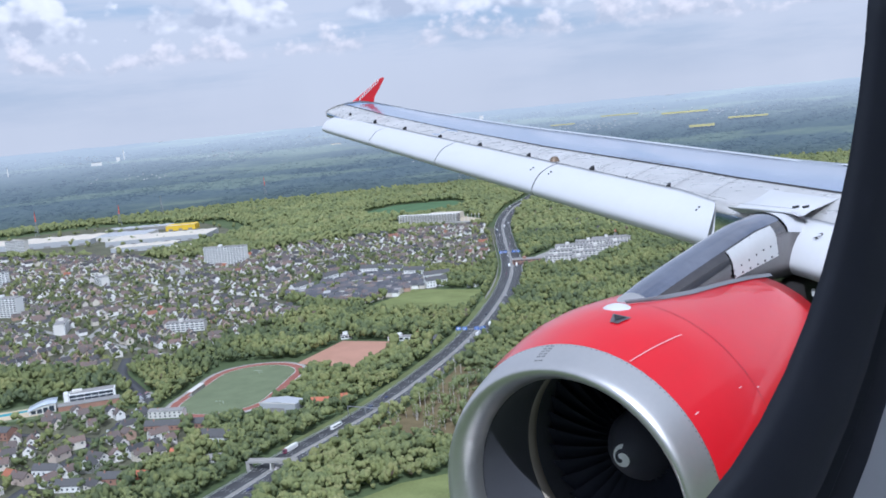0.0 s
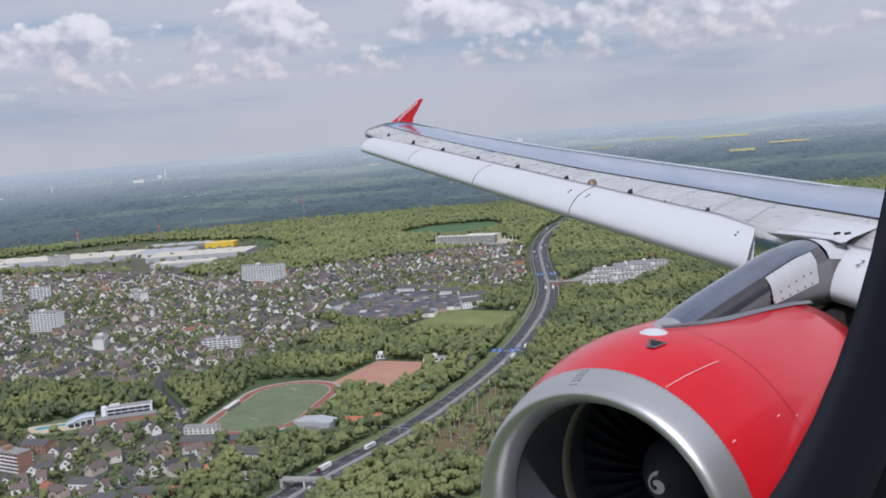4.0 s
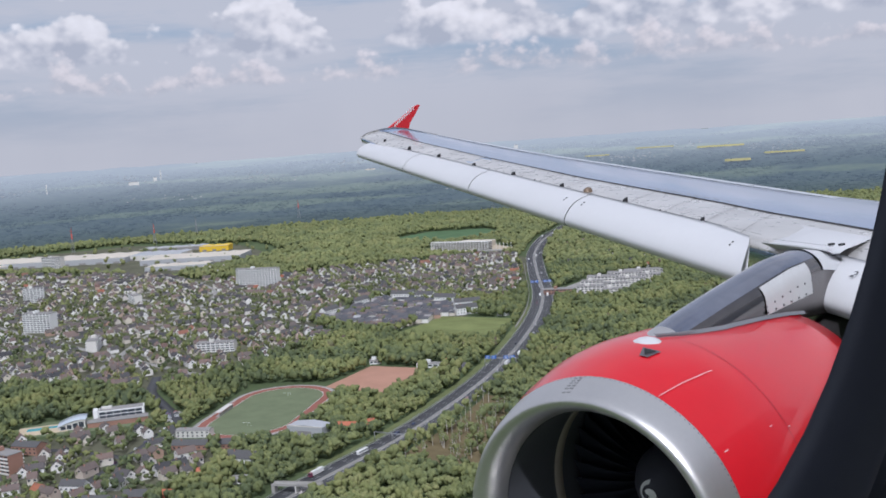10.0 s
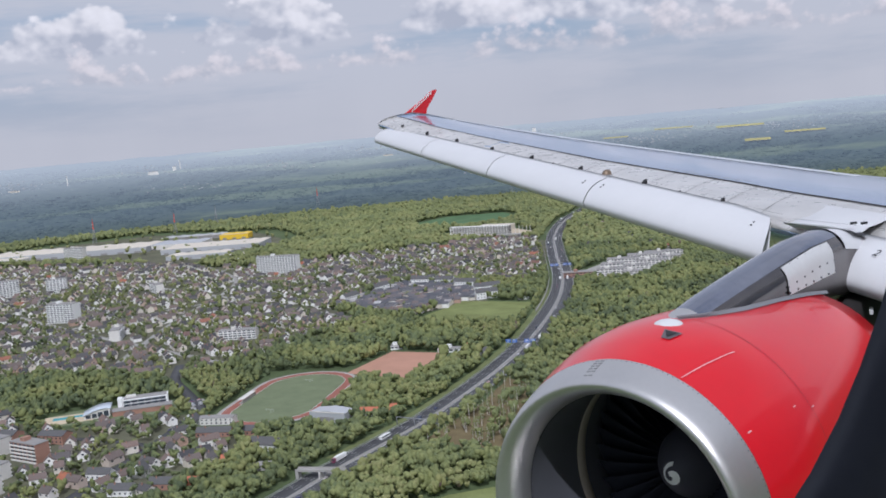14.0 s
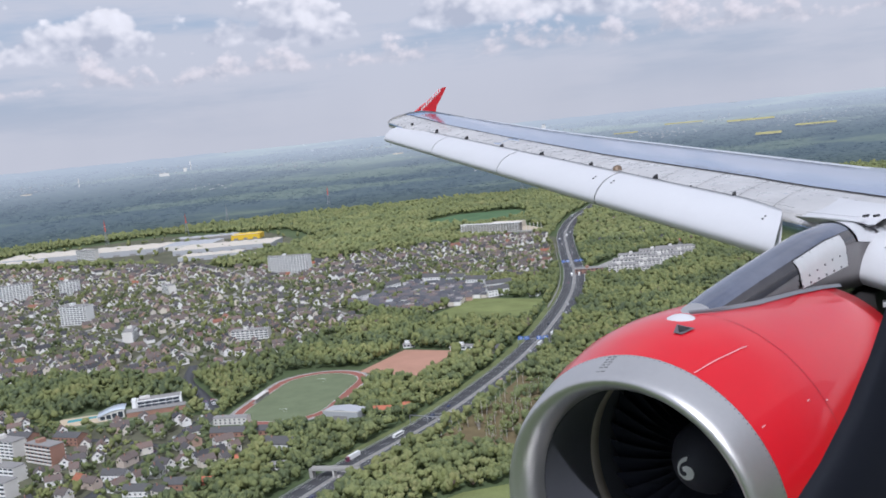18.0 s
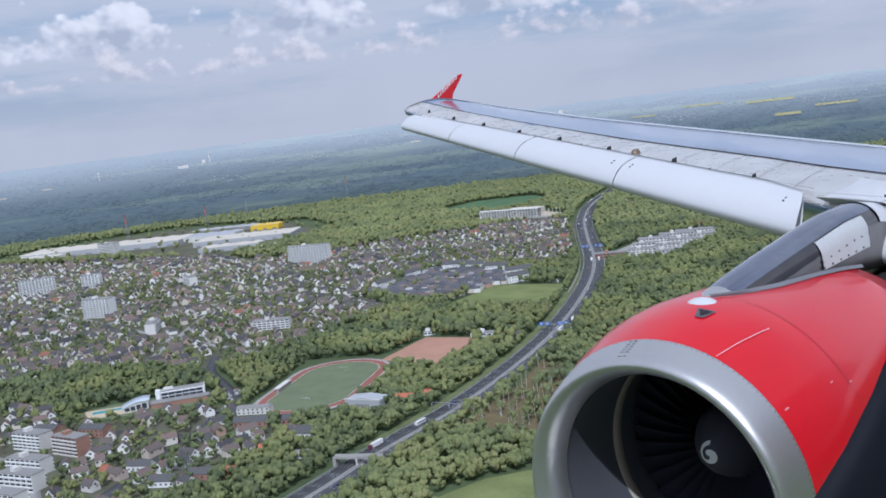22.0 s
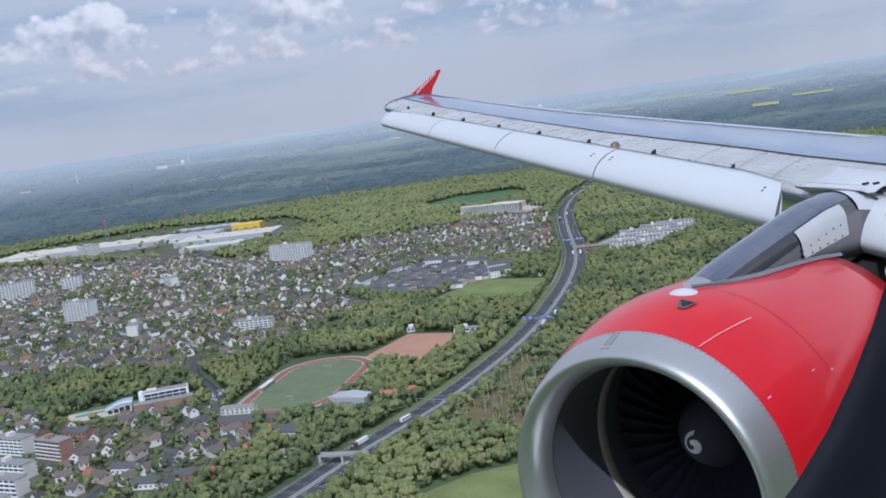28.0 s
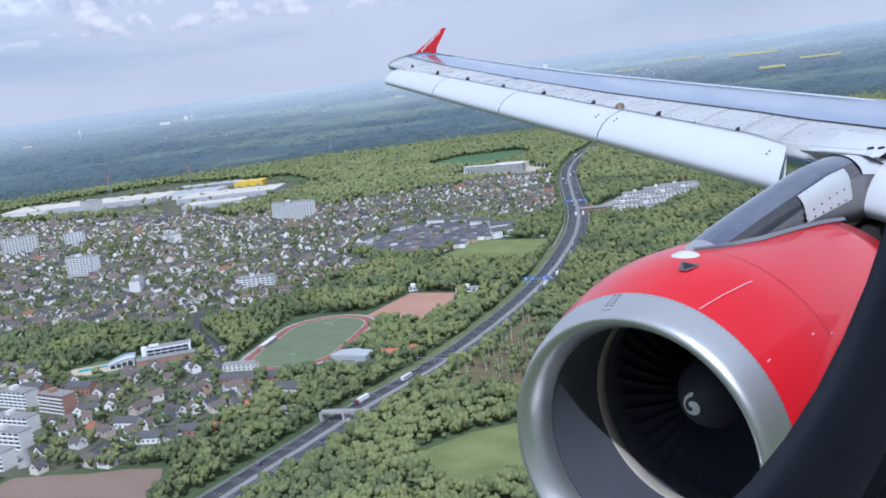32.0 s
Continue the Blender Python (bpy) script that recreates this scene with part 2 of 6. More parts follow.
def box(cx, cy, cz, sx, sy, sz, rz=0.0):
    """A block on its centre, turned about z by rz degrees."""
    c, s = math.cos(radians(rz)), math.sin(radians(rz))
    v = []
    for k in (-0.5, 0.5):
        for i, j in ((-0.5, -0.5), (0.5, -0.5), (0.5, 0.5), (-0.5, 0.5)):
            x, y = i * sx, j * sy
            v.append((cx + c * x - s * y, cy + s * x + c * y, cz + k * sz))
    return v, [(3, 2, 1, 0), (4, 5, 6, 7), (0, 1, 5, 4), (1, 2, 6, 5), (2, 3, 7, 6), (3, 0, 4, 7)]


def merge(pieces):
    verts, faces = [], []
    for v, f in pieces:
        o = len(verts)
        verts += list(v)
        faces += [tuple(i + o for i in q) for q in f]
    return verts, faces


# ---- the aeroplane: its own axes are out, forward, up from the seat at the window ----
UP = Vector((0.014, 0.007, 0.99988)).normalized()
FWD = (Vector((0, 1, 0)) - UP * UP.y).normalized()
OUT = FWD.cross(UP)
HEIGHT = 240.0
plane = new("aeroplane")
plane.matrix_world = Matrix.Translation((0, 0, HEIGHT)) @ Matrix((OUT, FWD, UP)).to_4x4()
tagged(plane, "white and red twin-jet airliner in flight, slats extended", "aeroplane")


def lerp(x, xs, ys):
    return float(np.interp(x, xs, ys))


def slat_line(x):
    return -9.69 - 0.51 * (x - 4.55), -1.55 + 0.114 * (x - 4.55)


def taper(x):
    return lerp(x, (0, 4.5, 15), (1.05, 1.0, 0.72))


def trailing(x):
    return lerp(x, (-1.5, 4.9, 7.4, 11.2, 15.4), (-15.0, -15.04, -15.6, -16.5, -18.0)), lerp(x, (-1.5, 4.9, 15.4), (-1.75, -1.33, -0.10))


UPPER = ((0.055, 0.022), (0.056, 0.030), (0.062, 0.038), (0.075, 0.0455), (0.10, 0.053), (0.18, 0.062), (0.30, 0.066), (0.45, 0.060), (0.62, 0.044), (0.80, 0.022), (1.0, 0.002))
LOWER = ((0.9, -0.004), (0.7, -0.022), (0.45, -0.045), (0.25, -0.045), (0.13, -0.020), (0.08, 0.000), (0.06, 0.014))


def tip_lift(x, u):
    """The outer wing curls up a little towards its tip."""
    return lerp(x, (11, 13.5, 15), (0, 0.06, 0.16)) * lerp(u, (0, 0.5, 1), (1, 1, 0))


def wing_section(x):
    yl, zl = slat_line(x)
    k = taper(x)
    y0, z0 = yl - 0.34 * k, zl - 0.01 * k
    y1, z1 = trailing(x)
    c = y0 - y1
    return [(x, y0 - u * c, z0 + (z1 - z0) * u + h * c + tip_lift(x, u)) for u, h in UPPER + LOWER]


def wing_top(x, u):
    """A point on the wing's upper face."""
    yl, zl = slat_line(x)
    k = taper(x)
    y0, z0 = yl - 0.34 * k, zl - 0.01 * k
    y1, z1 = trailing(x)
    c = y0 - y1
    h = lerp(u, [a for a, _ in UPPER], [b for _, b in UPPER])
    return Vector((x, y0 - u * c, z0 + (z1 - z0) * u + h * c + tip_lift(x, u)))


def seam_u(x):
    """Where the long seam between leading edge and wing box lies on the chord."""
    return lerp(x, (-1.0, 3.5, 5.5, 8.5, 9.6, 11.0, 12.5, 14.0, 15.2), (0.21, 0.25, 0.29, 0.285, 0.31, 0.345, 0.325, 0.30, 0.26))


def build_wing():
    xs = [-1.2, 0.5, 2, 3, 3.6, 4.0, 4.5, 5.5, 6.5, 7.5, 8.5, 9.5, 10.5, 11.5, 12.5, 13.5, 14.3, 14.8, 15.1]
    v, f = net([wing_section(x) for x in xs], close_v=True, caps=True)
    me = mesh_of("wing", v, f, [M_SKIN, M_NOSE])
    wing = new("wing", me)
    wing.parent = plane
    tagged(wing, "grey swept wing, polished upper skin tinted with sky reflection")
    # leading-edge cover, laid over the front of the wing up to the seam
    rows = []
    for x in np.linspace(-1.0, 15.2, 40):
        su = max(0.02, seam_u(x))
        row = [wing_top(x, 0.057 + (su - 0.057) * t * t) + Vector((0, 0.004, 0.006)) for t in np.linspace(0, 1, 11)]
        rows.append([Vector((x, row[0].y - 0.05, row[0].z - 0.10))] + row)
    v, f = net(rows)
    part("leading_edge", v, f, M_NOSE, wing, "stained off-white fixed leading edge")
    rows = [[wing_top(x, seam_u(x) + d) + Vector((0, 0, 0.012)) for d in (-0.0065, 0.0065)] for x in np.linspace(-1.0, 15.0, 40)]
    v, f = net(rows)
    part("seam", v, f, M_DARK, wing, "dark sealant line along the wing")
    # joints across the leading edge
    for x in (4.75, 5.32, 6.02, 6.7, 7.53, 8.09, 8.75, 9.38, 10.6, 11.85, 13.05, 14.17):
        rows = []
        for t in np.linspace(0.05, 1, 8):
            su = 0.06 + (seam_u(x) - 0.06) * t * t
            rows.append([wing_top(x + d, su) + Vector((0, 0, 0.012)) for d in (-0.0035, 0.0035)])
        v, f = net(rows)
        part("panel_joint", v, f, M_JOINT, wing)
    # slats
    for i, (a, b) in enumerate(((-1.1, 3.65), (4.33, 7.377), (7.393, 9.985), (10.0, 12.43), (12.444, 14.70))):
        rows = []
        for x in [a, a + 0.012, *np.linspace(a + 0.03, b - 0.03, 9), b - 0.012, b]:
            y, z = slat_line(x)
            k = taper(x)
            if x in (a, b):
                k *= 0.985
            prof = ((-0.73, 0.300), (-0.60, 0.285), (-0.42, 0.255), (-0.26, 0.205), (-0.13, 0.135), (-0.05, 0.065), (-0.012, 0.018), (0.0, -0.02), (-0.02, -0.065),
                    (-0.07, -0.10), (-0.16, -0.115), (-0.27, -0.11), (-0.30, 0.03), (-0.40, 0.13), (-0.56, 0.21))
            cut = 0.36 * max(0.0, 1.0 - (x - a) / 0.7) if i == 1 else 0.0
            rows.append([(x + cut * (-p) ** 1.6 if p < 0 else x, y + p * k, z + q * k) for p, q in prof])
        v, f = net(rows, close_v=True, caps=True)
        part("slat", v, f, M_SLAT, wing, "white painted slat, extended")
    # slat tracks: dark slots where each slat meets the wing
    for x, q in ((5.32, 1), (6.02, 0.5), (6.7, 1.3), (8.09, 1.2), (8.75, 0.5), (9.38, 1.3), (10.6, 1.2), (11.85, 1.2), (13.05, 1.1), (14.17, 1)):
        y, z = slat_line(x)
        k = taper(x)
        rows = []
        for e, h, w in ((0.0, 0.000, 0.008), (0.02, 0.025, 0.013), (0.06, 0.042, 0.013), (0.085, 0.046, 0.008)):
            yy, zz = y - (0.70 + e * q) * k, z + (0.292 + h * q) * k + tip_lift(x, 0) * 0.7
            rows.append([(x - w * q, yy, zz - 0.06), (x - w * q, yy, zz), (x + w * q, yy, zz), (x + w * q, yy, zz - 0.06)])
        part("slat_track", *net(rows, caps=True), M_DARK, wing, smooth=False)
    # painted shadow line along each slat's rear lip
    for x0, x1 in ((4.45, 7.37), (7.40, 9.98), (10.01, 12.42), (12.45, 14.68)):
        rows = []
        for x in np.linspace(x0, x1, 8):
            y, z = slat_line(x)
            k = taper(x)
            rows.append([(x, y - 0.728 * k, z + 0.302 * k), (x, y - 0.745 * k, z + 0.296 * k)])
        part("slat_shadow_line", *net(rows), M_JOINT, wing)
    # small bolt marks near the slat ends
    for x in (4.62, 7.22, 7.62):
        y, z = slat_line(x)
        k = taper(x)
        for e in (0.0, 0.07):
            v, f = box(x, y - (0.27 + e) * k, z + (0.215 + 0.3 * e) * k, 0.014, 0.02, 0.014)
            part("bolt", v, f, M_DARK, wing)
    y, z = slat_line(7.52)
    k = taper(7.52)
    rows = [[(7.52 + r * 0.06 * math.cos(a), y - 0.80 * k + r * 0.08 * math.sin(a), z + 0.292 * k + h) for a in np.linspace(0, 2 * math.pi, 14, endpoint=False)] for r, h in ((1, 0), (0.85, 0.045), (0.5, 0.065), (0.1, 0.07))]
    part("track_cover", *net(rows, close_v=True), M_BRONZE, wing, "dull bronze oval cover at the slat joint")
    # rounded apron over the pylon, between the two slats
    rows = []
    for x in np.linspace(3.36, 4.24, 14):
        yf, zf = -9.80 + 0.56 * (4.10 - x), -1.29 - 0.02 * (x < 3.4)
        edge = 0.045 + max(0.0, abs(x - 3.76) - 0.15) * 0.22
        back = wing_top(x, 0.20)
        rows.append([(x, yf - 0.35, zf - 0.10), (x, yf - 0.06, zf - 0.012), (x, yf, zf + 0.012), (x, yf - 0.05, zf + 0.045 - 0.4 * edge), (x, yf - 0.17, zf + 0.088 - edge), (x, yf - 0.36, zf + 0.110 - edge),
                     (x, yf - 0.62, zf + 0.112 - edge), tuple(back + Vector((0, 0, 0.008)))])
    part("pylon_apron", *net(rows), M_SLAT, wing, "white riveted fairing over the pylon")
    studs = []
    for i in range(26):
        x = 3.40 + 0.029 * i
        yf = -9.80 + 0.56 * (4.10 - x)
        for e, h in ((0.10, 0.040),):
            studs.append(box(x, yf - e, -1.288 + h, 0.006, 0.008, 0.006))
    tagged(part("apron_stud", *merge(studs), M_RIVET, wing), kind="stuff")
    for x in (3.40, 3.31):
        part("hinge_slot", *box(x, -9.47 - 0.1 * (3.4 - x), -1.225, 0.020, 0.07, 0.02, -20), M_DARK, wing, smooth=False)
    # stencilled notes behind the seam, as plain bars
    for i, (x0, x1, u) in enumerate(((6.1, 7.0, 0.315), (5.75, 6.85, 0.328), (5.6, 6.4, 0.341), (6.5, 7.2, 0.341))):
        n = int((x1 - x0) / 0.16)
        for j in range(n):
            q = x0 + 0.16 * j
            part("stencil_bar", *net([[wing_top(q + d, u + e) + Vector((0, 0, 0.006)) for d in (0, 0.11)] for e in (0, 0.003)]), M_JOINT, wing)
    # pale spoiler and flap skins along the rear of the wing
    for x0, x1 in ((4.2, 6.6), (6.63, 9.0), (9.03, 11.4), (11.43, 13.6), (13.63, 15.0)):
        part("rear_panel", *net([[wing_top(x, u) + Vector((0, 0, 0.006)) for u in np.linspace(0.91, 0.985, 4)] for x in np.linspace(x0, x1, 6)]), M_REAR, wing, "pale grey flap and aileron skin")
    figure = bpy.data.curves.new("figure", "FONT")
    figure.body, figure.size, figure.extrude = "2", 0.13, 0.001
    figure.materials.append(M_DARK)
    mark = new("figure", figure)
    y, z = slat_line(3.12)
    mark.parent = wing
    along_wing = Vector((-1, 0.51, -0.114)).normalized()
    up_slope = Vector((-0.40, -0.80, 0.42))
    up_slope = (up_slope - along_wing * up_slope.dot(along_wing)).normalized()
    mark.matrix_local = Matrix.Translation((3.18, y - 0.30, z + 0.237)) @ Matrix((along_wing, up_slope, along_wing.cross(up_slope))).transposed().to_4x4()
    # flap-track fairing behind the trailing edge
    for x in (5.1, 9.2):
        rows = []
        y1, z1 = trailing(x)
        for t in np.linspace(0, 1, 9):
            r = 0.02 + 0.17 * math.sin(math.pi * min(1, t * 0.95 + 0.02)) ** 0.8
            rows.append([(x + 0.7 * r * math.cos(a), y1 + 1.4 - 2.1 * t, z1 - 0.22 + r * math.sin(a)) for a in np.linspace(0, 2 * math.pi, 10, endpoint=False)])
        v, f = net(rows, close_v=True, caps=True)
        part("flap_fairing", v, f, M_SLAT, wing)
    # tip fairing and fence
    x0 = 15.10
    yl, zl = slat_line(x0)
    rows = []
    for dx in (0.0, 0.10, 0.16, 0.19):
        sec = wing_section(x0)
        cy = sum(p[1] for p in sec) / len(sec)
        cz = sum(p[2] for p in sec) / len(sec)
        g = 1.0 - 9.0 * dx ** 2
        rows.append([(x0 + dx, cy + (p[1] - cy) * g, cz + 0.02 + (p[2] - cz) * (1.12 * g)) for p in sec])
    v, f = net(rows, close_v=True, caps=True)
    part("tip_fairing", v, f, M_NOSE, wing)
    outline = [(-16.38, 0.03), (-16.46, 0.09), (-17.02, 0.36), (-17.32, 0.53), (-17.44, 0.565), (-17.50, 0.555), (-17.30, 0.33), (-17.14, 0.17), (-17.09, 0.04),
               (-17.20, -0.12), (-17.45, -0.48), (-17.32, -0.52), (-16.9, -0.30), (-16.45, -0.08)]
    n = len(outline)
    v = [(15.30, y, z) for y, z in outline] + [(15.255, y, z) for y, z in outline]
    f = [tuple(range(n)), tuple(reversed(range(n, 2 * n)))] + [(i, i + n, (i + 1) % n + n, (i + 1) % n) for i in range(n)]
    fence = part("wingtip_fence", v, f, M_RED, wing, "red swept wingtip fence with white lettering strip", smooth=False)
    # lettering shown as slanted strips
    strips = []
    for i in range(9):
        t = i / 8
        y, z = -16.62 - 0.62 * t, 0.085 + 0.355 * t
        hgt = 0.115 if i in (2, 5, 7) else 0.075
        strips.append(([(15.250, y, z), (15.250, y - 0.042, z + 0.024), (15.250, y - 0.042 - 0.02, z + 0.024 + hgt), (15.250, y - 0.02, z + hgt)], [(0, 1, 2, 3)]))
    v, f = merge(strips)
    part("lettering", v, f, M_WHITE, wing, "white slanted lettering as plain strips", smooth=False)


build_wing()

EX, EY, EZ, RISE = 3.574, -5.50, -2.71, 0.091  # the engine's axis climbs towards its tail


def ring(s, r, n=72, up=1.0, sx=1.0):
    return [(EX + sx * r * math.sin(a), EY - s, EZ + RISE * min(s, 0.85) + r * math.cos(a) * (up if math.cos(a) > 0 else 1.0)) for a in np.linspace(0, 2 * math.pi, n, endpoint=False)]


def build_engine():
    cowl = [(0.250, 1.024), (0.45, 1.072), (0.70, 1.108), (0.95, 1.112), (1.3, 1.100), (1.7, 1.080), (2.2, 1.045), (2.7, 1.00), (2.98, 0.967), (2.985, 0.93), (2.7, 0.90)]
    v, f = net([ring(s, r) for s, r in cowl], close_v=True)
    nacelle = part("engine_nacelle", v, f, M_RED, plane, "glossy red engine cowling reflecting clouds")
    v, f = net([ring(s, r, 48) for s, r in ((2.5, 0.88), (2.9, 0.80), (3.4, 0.70), (3.9, 0.58), (4.3, 0.42), (4.32, 0.02))], close_v=True)
    part("core_cowl", v, f, M_CORE, nacelle, "core fairing behind the red cowling, painted dark as shade")
    # added body that fills the shaded gap behind the cowling
    rows = []
    for y, w, lo, hi in ((-8.45, 0.16, -2.1, -1.92), (-8.9, 0.36, -2.35, -1.88), (-9.6, 0.44, -2.45, -1.80), (-10.6, 0.42, -2.35, -1.66), (-11.8, 0.30, -2.1, -1.68), (-12.8, 0.10, -1.9, -1.7)):
        rows.append([(EX - w, y, hi), (EX - w, y, lo + 0.15), (EX - w * 0.6, y, lo), (EX + w * 0.6, y, lo), (EX + w, y, lo + 0.15), (EX + w, y, hi)])
    part("aft_fairing", *net(rows, close_v=True, caps=True), M_CORE, nacelle, "dark fairing between engine core and wing")
    part("bracket", *box(EX - 0.46, -9.05, -1.93, 0.03, 0.14, 0.04, 20), M_PANEL, nacelle, smooth=False)
    lip = [(0.246, 1.025), (0.18, 1.010), (0.11, 0.992), (0.05, 0.972), (0.014, 0.953), (0.0, 0.932), (0.010, 0.908), (0.045, 0.874), (0.10, 0.842), (0.17, 0.816), (0.232, 0.804)]
    v, f = net([ring(s, r) for s, r in lip], close_v=True)
    part("inlet_lip", v, f, M_LIP, nacelle, "brushed bare-metal inlet lip")
    v, f = net([ring(s, r) for s, r in ((0.232, 0.8045), (0.45, 0.79), (0.82, 0.795))], close_v=True)
    part("inlet_barrel", v, f, M_BARREL, nacelle, "dark acoustic inlet lining")
    v, f = net([ring(s, r) for s, r in ((0.82, 0.795), (0.83, 0.788), (0.92, 0.790), (0.93, 0.80))], close_v=True)
    part("inlet_band", v, f, M_BAND, nacelle, "pale beige band round the inlet")
    v, f = net([ring(s, r) for s, r in ((0.93, 0.80), (1.2, 0.81), (1.4, 0.81))], close_v=True)
    part("fan_case", v, f, M_BARREL, nacelle)
    # added plain disc that closes the black gaps between the blades
    part("fan_backing", *net([ring(1.26, 0.80), ring(1.26, 0.05)], close_v=True), M_FAN, nacelle)
    dots = []
    for i in range(150):
        q = 2 * math.pi * i / 150
        dots.append(box(EX + 0.802 * math.sin(q), EY - 0.236, EZ + RISE * 0.236 + 0.802 * math.cos(q), 0.009, 0.009, 0.009))
    v, f = merge(dots)
    tagged(part("liner_rivet", v, f, M_DARK, nacelle), kind="stuff")
    # fan blades at rest
    for i in range(36):
        a0 = 2 * math.pi * i / 36
        rows = []
        for t in np.linspace(0, 1, 6):
            r = 0.26 + 0.53 * t
            w = 0.095 + 0.090 * t
            tw = radians(25 + 38 * t)
            row = []
            for q in (-1, 0, 1):
                da = q * w * math.sin(tw) / r
                s = 1.16 + q * w * math.cos(tw)
                row.append((EX + r * math.sin(a0 + da), EY - s, EZ + RISE * s + r * math.cos(a0 + da)))
            rows.append(row)
        v, f = net(rows)
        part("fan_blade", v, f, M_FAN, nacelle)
    cone = [(0.80, 0.004), (0.82, 0.045), (0.87, 0.105), (0.94, 0.170), (1.02, 0.225), (1.1, 0.262), (1.2, 0.275)]
    v, f = net([ring(s, r, 40) for s, r in cone], close_v=True)
    part("spinner", v, f, M_SPIN, nacelle, "black spinner cone")
    rows = []
    for t in np.linspace(0, 1, 26):
        a = radians(-40 + 400 * t)
        r = 0.024 + 0.058 * t ** 1.4
        w = 0.013 + 0.010 * math.sin(math.pi * min(1, t * 1.2))
        row = []
        for q in (-1, 1):
            rr = r + q * w
            s = lerp(rr, [p[1] for p in cone], [p[0] for p in cone]) - 0.006
            row.append((EX - rr * math.sin(a), EY - s, EZ + RISE * s + rr * math.cos(a)))
        rows.append(row)
    v, f = net(rows)
    part("swirl", v, f, M_WHITE, nacelle, "white painted spiral on the spinner")
    # rivet rows round the lip and along its splice
    dots = []
    for i in range(170):
        a = 2 * math.pi * i / 170
        r = 1.0215
        dots.append(box(EX + r * math.sin(a), EY - 0.235, EZ + RISE * 0.235 + r * math.cos(a), 0.006, 0.006, 0.006))
    v, f = merge(dots)
    tagged(part("rivet_row", v, f, M_RIVET, nacelle), kind="stuff")
    dots = []
    for d in (-0.045, -0.02, 0.02, 0.045):
        for s, r in ((0.22, 1.020), (0.19, 1.013), (0.16, 1.006), (0.13, 0.998), (0.10, 0.990), (0.06, 0.976)):
            a = 0.155 + 0.6 * d
            dots.append(box(EX + r * math.sin(a), EY - s, EZ + RISE * s + r * math.cos(a), 0.007, 0.007, 0.005))
    v, f = merge(dots)
    tagged(part("splice_rivet", v, f, M_RIVET, nacelle), kind="stuff")
    # cowl seams and small marks, laid just proud of the red skin
    def on_cowl(s, a, lift=0.006):
        r = lerp(s, [p[0] for p in cowl[:-2]], [p[1] for p in cowl[:-2]]) + lift
        return (EX + r * math.sin(a), EY - s, EZ + RISE * min(s, 0.85) + r * math.cos(a))

    def strip(name, pts, w, mat, label=""):
        rows = []
        for s, a in pts:
            rows.append([on_cowl(s, a - w), on_cowl(s, a + w)])
        v, f = net(rows)
        part(name, v, f, mat, nacelle, label)
    strip("cowl_stripe", [(0.26 + 0.49 * t, radians(-23.6 - 5.4 * t)) for t in np.linspace(0, 1, 8)], 0.003, M_STRIPE, "thin pale stripe on the cowling")
    rows = [[on_cowl(0.98, a, 0.003), on_cowl(0.986, a, 0.003)] for a in np.linspace(radians(-150), radians(-8), 40)]
    v, f = net(rows)
    part("cowl_seam", v, f, material("dull_red_joint", (0.36, 0.006, 0.018), 0.5), nacelle)
    for s, a in ((0.30, -52.6), (0.78, -55.1), (0.99, -58.4)):
        strip("latch_mark", [(s, radians(a)), (s + 0.035, radians(a))], 0.004, M_STRIPE)
    # cooling inlet with dark mouth on top
    base = [on_cowl(0.56, -0.13 + d, 0.008) for d in (-0.028, 0.028)] + [on_cowl(0.675, -0.13 + d, 0.008) for d in (0.062, -0.062)]
    part("vent_plate", base, [(0, 1, 2, 3)], M_PAD, nacelle)
    tri = [on_cowl(0.575, -0.13, 0.016), on_cowl(0.655, -0.13 + 0.045, 0.013), on_cowl(0.655, -0.13 - 0.045, 0.013)]
    part("vent", tri, [(0, 1, 2)], M_DARK, nacelle, "dark triangular vent")


build_engine()


